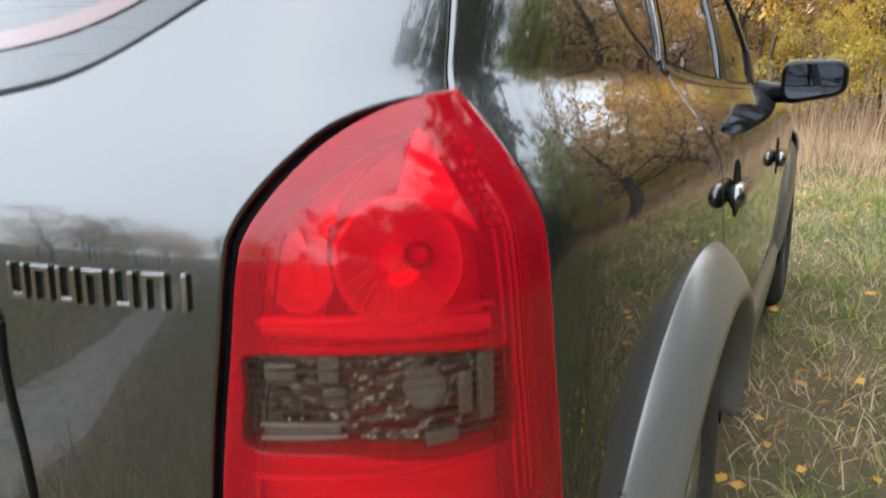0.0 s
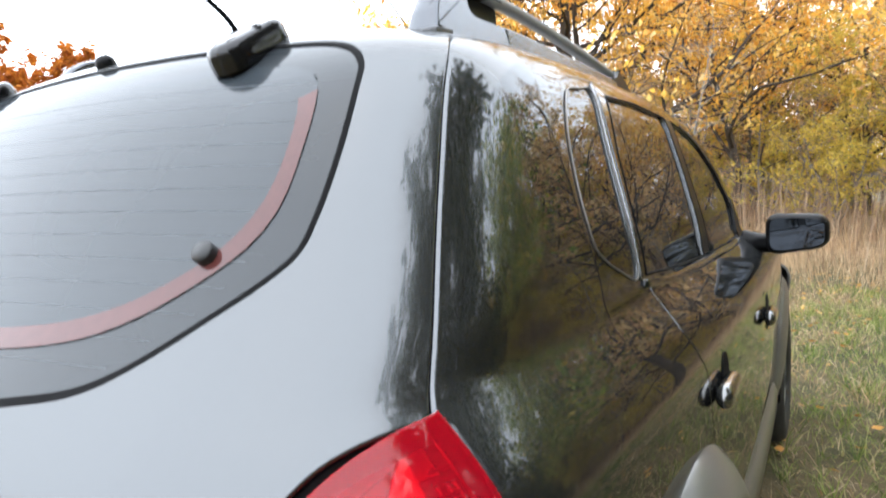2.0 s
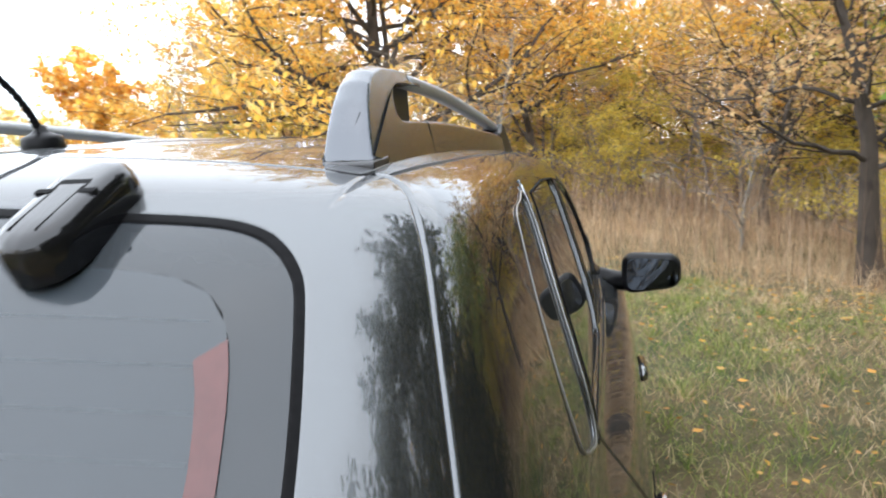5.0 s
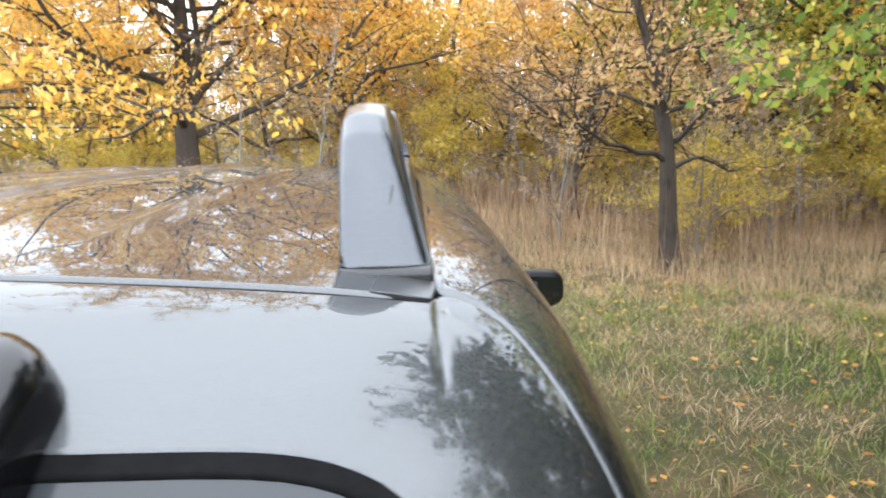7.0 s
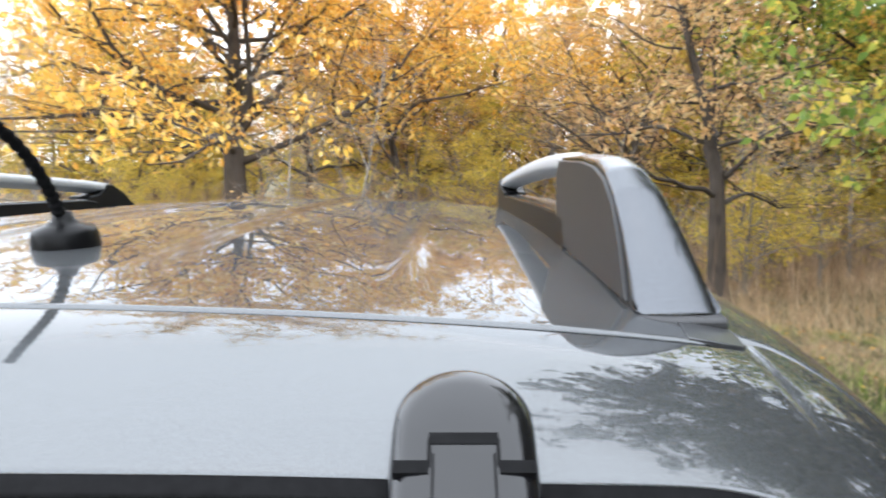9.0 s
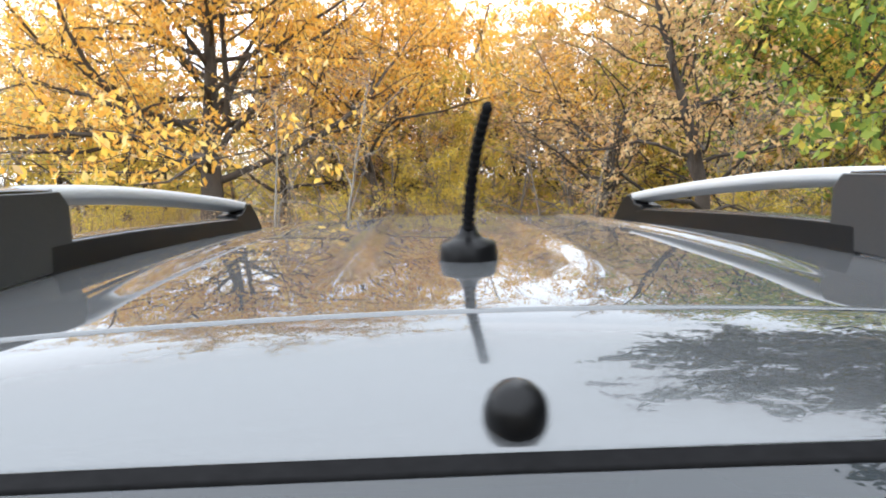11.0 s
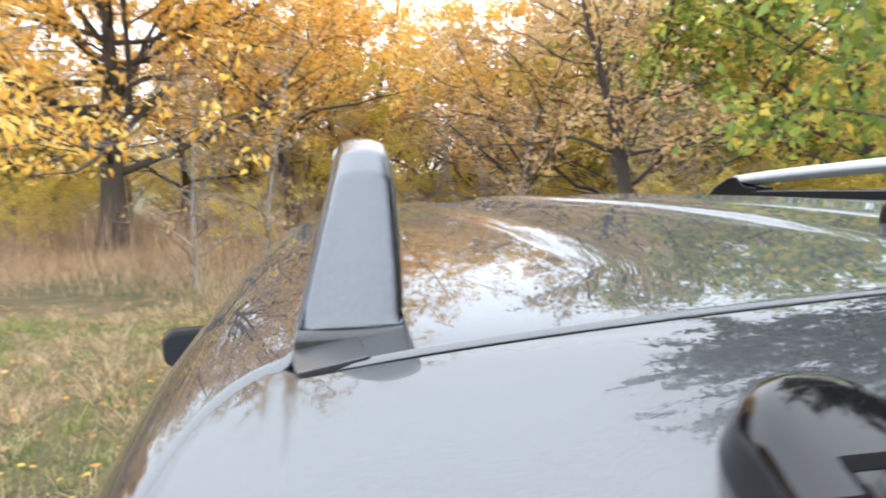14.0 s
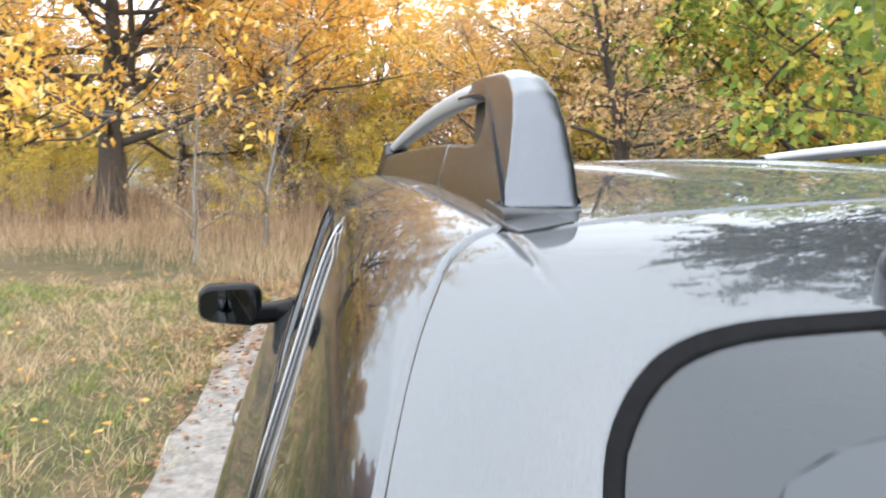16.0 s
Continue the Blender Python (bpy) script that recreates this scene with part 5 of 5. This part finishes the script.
def leaf_mesh(name, c, size, rng, mat, parent=None, droop=.6, narrow=.5):
    """Loose leaves: folded diamonds at the centres c."""
    n = len(c)
    d = rng.normal(size=(n, 3))
    d[:, 2] -= droop
    d /= np.linalg.norm(d, axis=1, keepdims=True)
    s = np.cross(d, rng.normal(size=(n, 3)))
    s /= np.linalg.norm(s, axis=1, keepdims=True)
    u = np.cross(d, s)
    L = size * rng.uniform(.6, 1.35, n)[:, None]
    W = L * narrow
    a = c
    b = c + d * L * .45 + s * W * .5 + u * L * .10
    e = c + d * L
    f = c + d * L * .45 - s * W * .5 + u * L * .10
    V = np.stack([a, b, e, f], 1).reshape(-1, 3)
    i = np.arange(n) * 4
    loops = np.c_[i, i + 1, i + 2, i, i + 2, i + 3].ravel()
    me = bpy.data.meshes.new(name)
    me.vertices.add(len(V)); me.loops.add(len(loops)); me.polygons.add(2 * n)
    me.vertices.foreach_set("co", V.ravel().astype(np.float32))
    me.loops.foreach_set("vertex_index", loops.astype(np.int32))
    me.polygons.foreach_set("loop_start", (np.arange(2 * n) * 3).astype(np.int32))
    me.update(calc_edges=True)
    me.materials.append(mat)
    ob = new(name, me)
    ob.parent = parent
    return ob


# fallen leaves on the grass
rng = np.random.default_rng(30)
fl = scatter(6000, -7, 8, -1, 11, 31, lambda q, r: off_car(q) & (r < .2 + .8 * patchy(q, .7)))
fc = np.c_[fl, lay(fl[:, 0], fl[:, 1]) + rng.uniform(.03, .08, len(fl))]
ob = leaf_mesh("fallen_leaves", fc, .062, rng, LEAF_FALLEN, droop=0, narrow=.75)
co = np.empty(len(ob.data.vertices) * 3, np.float32)
ob.data.vertices.foreach_get("co", co)
co = co.reshape(-1, 4, 3)
co[:, :, 2] = co[:, :1, 2] + (co[:, :, 2] - co[:, :1, 2]) * .3
ob.data.vertices.foreach_set("co", co.ravel())
ob.data.update()
tagged(ob, "yellow and brown fallen leaves on the grass", "leaves", kind="stuff")

# leaves and bits of dry grass along the track's ragged edges
tl = scatter(2600, -1.75, -.84, -1, 8, 35, lambda q, r: r < .10 + .8 * np.exp(-((np.abs(q[:, 0] + 1.17) - .40) / .12) ** 2))
tc = np.c_[tl, lay(tl[:, 0], tl[:, 1]) + rng.uniform(.014, .03, len(tl))]
ob = leaf_mesh("track_leaves", tc, .045, rng, LEAF_LITTER, droop=0, narrow=.7)
co = np.empty(len(ob.data.vertices) * 3, np.float32)
ob.data.vertices.foreach_get("co", co)
co = co.reshape(-1, 4, 3)
co[:, :, 2] = co[:, :1, 2] + (co[:, :, 2] - co[:, :1, 2]) * .25
ob.data.vertices.foreach_set("co", co.ravel())
ob.data.update()
tagged(ob, "brown leaves strewn along the dirt track", "leaves", kind="stuff")

# brown litter gathered where the track meets the wood
ll = scatter(9000, -3.2, .4, 4.4, 10.5, 33, lambda q, r: ((np.abs(q[:, 0]) > .9) | (q[:, 1] > 4.5)) & (r < np.exp(-((q[:, 0] + 1.25) / .75) ** 2) * np.clip((q[:, 1] - 4.6) / 1.8, 0, 1)))
lc = np.c_[ll, lay(ll[:, 0], ll[:, 1]) + rng.uniform(.02, .05, len(ll))]
ob = leaf_mesh("leaf_litter", lc, .06, rng, LEAF_LITTER, droop=0, narrow=.75)
ob.data.vertices.foreach_get("co", co := np.empty(len(ob.data.vertices) * 3, np.float32))
co = co.reshape(-1, 4, 3)
co[:, :, 2] = co[:, :1, 2] + (co[:, :, 2] - co[:, :1, 2]) * .3
ob.data.vertices.foreach_set("co", co.ravel())
ob.data.update()
tagged(ob, "rusty brown leaf litter at the end of the track", "leaves", kind="stuff")


# ---------------------------------------------------------------- trees
def tubes(name, lines, mat, parent, sides=6):
    V, F_ = [], []
    for pts, rad in lines:
        p = np.array(pts)
        t = np.gradient(p, axis=0)
        t /= np.maximum(np.linalg.norm(t, axis=1, keepdims=True), 1e-9)
        ref = np.array([.31, .17, .93]) if abs(t[0] @ np.array([.31, .17, .93])) < .9 else np.array([1.0, 0, 0])
        a = np.cross(t, ref)
        a /= np.linalg.norm(a, axis=1, keepdims=True)
        b = np.cross(t, a)
        k = sides if rad[0] > .02 else (4 if rad[0] > .008 else 3)
        q = np.arange(k) * 2 * np.pi / k
        ring = p[:, None] + (a[:, None] * np.cos(q)[None, :, None] + b[:, None] * np.sin(q)[None, :, None]) * np.array(rad)[:, None, None]
        o = sum(len(v) for v in V)
        V.append(ring.reshape(-1, 3))
        for i in range(len(p) - 1):
            for j in range(k):
                F_.append((o + i * k + j, o + i * k + (j + 1) % k, o + (i + 1) * k + (j + 1) % k, o + (i + 1) * k + j))
    return mesh_object(name, np.vstack(V), F_, mat, parent)


def crooked(rng, start, direction, length, r0, r1, n, wander, lift=0.0):
    p = [np.array(start, float)]
    d = np.array(direction, float)
    d /= np.linalg.norm(d)
    for i in range(n):
        d = d + rng.normal(size=3) * wander + np.array([0, 0, lift])
        d /= np.linalg.norm(d)
        p.append(p[-1] + d * length / n)
    return np.array(p), np.linspace(r0, r1, n + 1)


def tree(label, seed, height, girth, bark, leaf, leaves=6000, fork=.3, spread=1.0, leaf_size=.10, lean=(0, 0), limbs=13, twigs=5, bare=0.0, droop=.5, trunks=1, low=None, rise=.06, group="", limb=.55):
    """One tree standing at the origin: trunk and limbs in one mesh, the foliage in another."""
    rng = np.random.default_rng(seed)
    thing = tagged(new("tree"), label, "tree", group)
    lines, ends = [], []
    for k in range(trunks):
        off = np.array([rng.normal() * .15, rng.normal() * .15, 0]) * (trunks > 1)
        d0 = np.array([lean[0] + (rng.normal() * .25 if trunks > 1 else 0), lean[1] + (rng.normal() * .25 if trunks > 1 else 0), 1.0])
        tp, tr = crooked(rng, off + [0, 0, -.15], d0, height * .82, girth, girth * .16, 12, .075)
        tr = girth * (.1 + .9 * (1 - np.linspace(0, 1, 13)) ** 1.45)
        tr[0] *= 1.45
        tr[1] *= 1.05
        lines.append((tp, tr))
        for j in range(limbs):
            f = (low if low is not None else fork) + (.97 - (low if low is not None else fork)) * ((j + rng.uniform(0, .8)) / limbs) ** 1.1
            i = min(int(f * 12), 11)
            s = tp[i] + (tp[i + 1] - tp[i]) * (f * 12 - i)
            rr = np.interp(f * 12, np.arange(13), tr)
            a = j * 2.4 + rng.uniform(-.5, .5)
            out = np.array([math.cos(a), math.sin(a), rng.uniform(.15, .9)])
            L = height * spread * rng.uniform(.30, .48) * (1.12 - .55 * f)
            lp, lr = crooked(rng, s, out, L, rr * limb, .006, 9, .2, rise)
            lp[:, 2] = np.maximum(lp[:, 2], s[2] * .8)
            lines.append((lp, lr))
            for q in range(twigs):
                g = rng.uniform(.22, 1.0)
                m = min(int(g * 9), 8)
                s2 = lp[m]
                o2 = rng.normal(size=3) + (lp[m + 1] - lp[m]) / L * 9 * .8
                o2[2] = abs(o2[2]) * .5 + .1 if rng.uniform() < .7 else o2[2] * .4
                L2 = L * rng.uniform(.22, .5)
                wp, wr = crooked(rng, s2, o2, L2, max(lr[m] * .5, .006), .003, 5, .22, .02)
                wp[:, 2] = np.maximum(wp[:, 2], s[2] * .95)
                lines.append((wp, wr))
                for q2 in range(3):
                    m2 = rng.integers(1, 6)
                    o3 = rng.normal(size=3)
                    vp, vr = crooked(rng, wp[m2], o3 + np.array([0, 0, .15]), L2 * rng.uniform(.25, .55), .004, .002, 3, .25)
                    vp[:, 2] = np.maximum(vp[:, 2], s[2] * .9)
                    lines.append((vp, vr))
                    ends.append((vp, 1.0))
                ends.append((wp, 1.6))
    tubes("trunk", lines, bark, thing)
    if leaves:
        w = np.array([e[1] * rng.uniform(0, 1) ** .7 for e in ends])
        if bare:
            w[rng.uniform(0, 1, len(w)) < bare] = 0
        w /= w.sum()
        pick = rng.choice(len(ends), leaves, p=w)
        c = np.empty((leaves, 3))
        for i in range(leaves):
            e = ends[pick[i]][0]
            f = rng.uniform(.1, len(e) - 1.001)
            a = int(f)
            c[i] = e[a] + (e[a + 1] - e[a]) * (f - a)
        c += rng.normal(size=(leaves, 3)) * .07
        leaf_mesh("crown", c, leaf_size, rng, leaf, thing, droop)
    return thing


def plant(thing, x, y, turn=0, size=1.0, first=False):
    m = pose(x, y, float(lay(x, y)) - .03, 0, 0, turn)
    if first:
        thing.matrix_basis = m @ Matrix.Scale(size, 4)
        return thing
    o = copy_thing(thing, m)
    o.scale = (size, size, size)
    return o


# trees that can be told apart
plant(tree("dark leaning tree with sparse leaves and long bare limbs", 41, 7.6, .19, BARK_DARK, LEAF_GOLD, 2600, .3, .85, .10, (-.06, .015), 26, 8, .45, low=.27, rise=.02, limb=.34), 4.45, 10.4, 40, 1.08, True)
plant(tree("broad old tree in full yellow leaf", 42, 10, .285, BARK_DARK, LEAF_YELLOW, 40000, .22, 1.5, .115, (.02, 0), 40, 13, .12, low=.2, droop=1.2, rise=.0, limb=.42), -6.0, 18.9, 0, 1.42, True)
plant(tree("slender tree with yellow leaves", 43, 11, .15, BARK_GREY, LEAF_YELLOW, 10000, .25, 1.3, .115, (.03, 0), 20, 8, .1, low=.25), -1.0, 30.0, 0, 1.4, True)
plant(tree("crooked dark tree with several stems and orange-yellow leaves", 44, 11, .14, BARK_DARK, LEAF_YELLOW, 10000, .25, 1.4, .115, (0, 0), 9, 8, .1, trunks=3), .35, 32.0, 30, 1.4, True)
plant(tree("young green tree turning yellow", 45, 6.4, .11, BARK_GREY, LEAF_GREEN, 8500, .16, 1.4, .105, (0, 0), 18, 6, .05, low=.3), 11.6, 16.8, 0, 1.75, True)
plant(tree("dense green tree turning yellow", 46, 7.4, .15, BARK_DARK, LEAF_GREEN, 9500, .16, 1.4, .105, (-.05, -.02), 18, 6, .05, low=.12), 14.0, 15.2, 0, 1.7, True)
plant(tree("tall green tree reaching over the car", 54, 10.0, .2, BARK_GREY, LEAF_DARK, 21000, .2, 1.1, .15, (-.09, .0), 26, 8, .08, low=.2), 6.6, 2.0, 60, 1.05, True)
plant(tree("green tree with a dark trunk", 47, 8.2, .17, BARK_DARK, LEAF_GREEN, 9000, .2, 1.35, .12, (0, 0), 18, 6, .05, low=.16), 9.6, 19.0, 0, 1.5, True)
plant(tree("dark thin tree with golden leaves", 48, 7.0, .13, BARK_DARK, LEAF_GOLD, 4500, .25, 1.25, .11, (.05, 0), 15, 6, .3), -11.0, 25.0, 0, 1.4, True)
plant(tree("pale slender nearly bare tree", 49, 9.5, .10, BARK_PALE, LEAF_GOLD, 900, .25, .8, .12, (.02, 0), 18, 6, .6), -14.8, 25.5, 0, 1.3, True)
plant(tree("orange-leaved round tree far across the field", 50, 11, .24, BARK_DARK, LEAF_ORANGE, 30000, .15, 1.3, .25, (0, 0), 22, 8, 0, low=.1), -28.6, 18.8, 0, .9, True)
plant(tree("bright yellow tree across the field", 51, 8.5, .2, BARK_DARK, LEAF_YELLOW, 11000, .15, 1.25, .3, (0, 0), 18, 7, 0, low=.1), -21.5, 26.5, 0, .9, True)
plant(tree("dark green tree beside the car's rear", 52, 8.0, .2, BARK_DARK, LEAF_DARK, 14000, .12, 1.2, .16, (0, 0), 20, 7, 0, low=.08), 7.0, -2.0, 0, .95, True)
plant(tree("tall tree whose high crown hangs over the car", 57, 11.5, .2, BARK_DARK, LEAF_DARK, 26000, .5, 1.12, .15, (-.17, -.05), 24, 8, .03, low=.5), 6.1, 4.9, 0, 1, True)
# unseen filler tree: closes a bright sky gap in the quarter panel's reflection
plant(tree("slim dark green tree added out of view to darken reflections", 58, 6.3, .1, BARK_GREY, LEAF_DARK, 11000, .1, .78, .14, (0, 0), 20, 7, .02, low=.12), 6.0, 4.3, 20, 1, True)
plant(tree("lone small tree in the open field", 53, 5.5, .14, BARK_DARK, LEAF_OLIVE, 3000, .2, 1.4, .2, (0, 0), 14, 6, .2), 3.0, -27, 0, 1, True)

# bushes added out of view, so that the right flank reflects something dark
for n, (x, y, z) in enumerate(((6.2, 4.0, 1.0), (5.6, 2.7, .9), (5.6, 1.4, 1.0), (5.0, -.4, .8), (7.2, 4.0, 1.2), (6.9, 5.5, .9))):
    if n == 0:
        bush = tree("dense dark green bush leafy to the ground, added unseen to darken reflections", 55, 3.2, .05, BARK_GREY, LEAF_DARK, 6500, .05, 1.5, .105, (0, 0), 12, 6, .03, trunks=3, low=.05, group="bushes beside the car")
    plant(bush, x, y, 70 * n, z, n == 0)

# the wood
kinds = [
    tree("yellow-leaved tree of the wood", 61, 9.0, .13, BARK_DARK, LEAF_YELLOW, 9500, .22, 1.35, .125, (0, 0), 16, 8, .05, low=.2, group="trees of the wood"),
    tree("yellow-green tree of the wood", 62, 7.0, .12, BARK_GREY, LEAF_OLIVE, 8000, .15, 1.4, .115, (.03, 0), 15, 7, .05, low=.12, group="trees of the wood"),
    tree("golden-brown thinning tree of the wood", 63, 8.5, .14, BARK_DARK, LEAF_GOLD, 4500, .2, 1.3, .115, (-.04, 0), 18, 8, .3, low=.18, group="trees of the wood"),
    tree("pale bare sapling of the wood", 64, 6.0, .05, BARK_PALE, LEAF_GOLD, 420, .1, .8, .085, (0, 0), 16, 6, .4, low=.1, group="trees of the wood"),
    tree("low yellow-green bush of the wood", 65, 3.4, .05, BARK_PALE, LEAF_OLIVE, 4200, .05, 1.5, .095, (0, 0), 9, 6, .1, trunks=2, low=.06, group="trees of the wood"),
    tree("dark green-brown tree of the wood", 66, 8.5, .17, BARK_DARK, LEAF_DARK, 7000, .12, 1.35, .2, (0, 0), 15, 6, .05, low=.1, group="trees of the wood"),
]
rng = np.random.default_rng(70)
spots = []


def wood(n, x0, x1, y0, y1, weights, gap, keep=lambda x, y: True, s0=.8, s1=1.25):
    tries = 0
    made = 0
    while made < n and tries < n * 60:
        tries += 1
        x, y = rng.uniform(x0, x1), rng.uniform(y0, y1)
        if not keep(x, y) or any((x - a) ** 2 + (y - b) ** 2 < gap ** 2 for a, b in spots):
            continue
        spots.append((x, y))
        k = rng.choice(len(kinds), p=weights)
        plant(kinds[k], x, y, rng.uniform(0, 360), rng.uniform(s0, s1))
        made += 1


ahead = lambda x, y: x > -.55 * y - 1 and x < 1.15 * y and not (-.4 < x < 4.2 and y < 27)
wood(20, -15, 26, 17.5, 30, [.34, .26, .22, .1, .08, 0], 2.6, lambda x, y: ahead(x, y) and not -12 < x < -3, 1.1, 1.55)
wood(24, -22, 44, 30, 52, [.5, .2, .3, 0, 0, 0], 3.2, lambda x, y: ahead(x, y) and not -18 < x < -6, .9, 1.3)
wood(22, -9, 13, 12.5, 24, [0, 0, 0, .45, .55, 0], 1.4, lambda x, y: ahead(x, y) and abs(x + 5.6) > 2.8 and abs(x - 1.6) > 3.2, .6, 1.1)
wood(40, -40, 60, 44, 75, [.3, .4, .3, 0, 0, 0], 2.4, ahead, .6, .95)
wood(34, -16, 30, 24, 46, [0, .2, 0, .15, .65, 0], 1.6, ahead, .9, 1.6)
wood(9, -1.5, 5.5, 24, 34, [0, .2, 0, .2, .6, 0], 1.3, lambda x, y: True, .8, 1.3)
wood(18, -4, 9, 19, 31, [0, 0, 0, .75, .25, 0], 1.0, lambda x, y: True, .9, 1.5)
wood(9, -18, -5, 28, 46, [.15, 0, .6, .25, 0, 0], 2.2, ahead, 1.1, 1.5)
wood(6, 2, 44, 36, 62, [.35, .1, .55, 0, 0, 0], 2.2, ahead, 1.0, 1.5)
wood(20, 8, 30, -14, 2, [.1, .1, .2, .05, 0, .55], 2.4, lambda x, y: True, .9, 1.3)
wood(10, 13, 26, 3, 13, [.3, .6, .1, 0, 0, 0], 2.4, lambda x, y: True, .9, 1.2)
wood(12, 7, 17, 15, 21, [0, .25, 0, .25, .5, 0], 1.4, lambda x, y: True, .6, 1.0)
wood(9, 7.5, 17, -18, -5, [0, 0, 0, 0, 0, 1], 2.6, lambda x, y: x > 7 - .35 * (y + 5), .7, 1.0)
wood(18, -70, -26, 34, 80, [.6, .2, .2, 0, 0, 0], 4, lambda x, y: True, .9, 1.3)
wood(16, -60, -34, -30, 30, [.4, .3, .3, 0, 0, 0], 4, lambda x, y: True, .8, 1.2)
wood(26, -70, 60, -95, -60, [.35, .4, .25, 0, 0, 0], 4, lambda x, y: True, .9, 1.3)
for x, y, k, s in ((4.6, 17.8, 2, 1.0), (7.0, 18.8, 2, 1.05), (5.9, 19.5, 0, 1.1), (8.8, 18.5, 1, 1.2), (13.2, 18.5, 1, 1.2), (-3.2, 29.5, 0, 1.25), (2.0, 31.0, 0, 1.4), (3.9, 28.8, 0, 1.2), (5.6, 27.0, 2, 1.2), (2.4, 33.0, 0, 1.4), (8.4, 17.5, 1, .9), (15.0, 13.0, 1, 1.1), (-13.2, 27.5, 3, 1.9), (-16.3, 28.5, 3, 2.0), (-12.3, 30.5, 3, 2.1), (-17.6, 25.8, 3, 1.8), (-10.2, 28.0, 3, 1.8), (-8.6, 31.0, 3, 2.0), (5.6, 12.2, 3, .75), (6.4, 13.4, 3, .9), (7.3, 12.8, 3, .8), (8.6, 14.2, 3, .9), (3.3, 13.6, 3, .8)):
    spots.append((x, y))
    plant(kinds[k], x, y, rng.uniform(0, 360), s)
for x, y, k, s in ((5.4, .6, 5, .75),):
    spots.append((x, y))
    plant(kinds[k], x, y, rng.uniform(0, 360), s)
for x, y, k, q in ((3.5, -15.0, 2, .8), (-.5, -18.5, 5, .7), (-9.2, -10.8, 2, .85), (-5.4, -13.6, 2, .8)):
    spots.append((x, y))
    plant(kinds[k], x, y, 40 * k, q)
wood(9, -18, -5, -36, -14, [.1, 0, .4, .1, 0, .4], 3, lambda x, y: True, .8, 1.1)
for i, k in enumerate(kinds):
    plant(k, (14, 17, 20, -9, 12, 15)[i], (24, 27, 30, 15, 17, -4)[i], 0, 1, True)

# boughs with large leaves that hang in from a tree beside the car
def bough(label, seed, start, way, length, rise, each):
    thing = tagged(new("overhanging_bough"), label, "branch", "boughs with large leaves")
    rng = np.random.default_rng(seed)
    lines, c = [], []
    main, mr = crooked(rng, start, way, length, .035, .006, 14, .06, rise)
    lines.append((main, mr))
    for i in range(3, 15):
        for q in range(4):
            p, r = crooked(rng, main[i], (rng.normal() - .5, rng.normal() * .7, rng.normal() * .5 - .15), rng.uniform(.4, 1.1), .007, .002, 5, .2, -.04)
            lines.append((p, r))
            for k in range(1, 6):
                for w in range(each):
                    c.append(p[k] + rng.normal(size=3) * .06)
    tubes("stem", lines, BARK_PALE, thing)
    leaf_mesh("foliage", np.array(c), .125, rng, LEAF_GREEN, thing, 1.0, .6)


bough("thin grey bough with large green and yellow leaves", 80, (7.0, 6.6, 2.75), (-1, -.40, .08), 4.6, 0, 3)
bough("low drooping bough with large green leaves", 81, (8.4, 7.8, 2.5), (-1, -.42, .0), 4.6, -.01, 3)
bough("upper bough with green and yellow leaves", 82, (8.0, 7.6, 3.6), (-1, -.35, .05), 4.6, 0, 3)
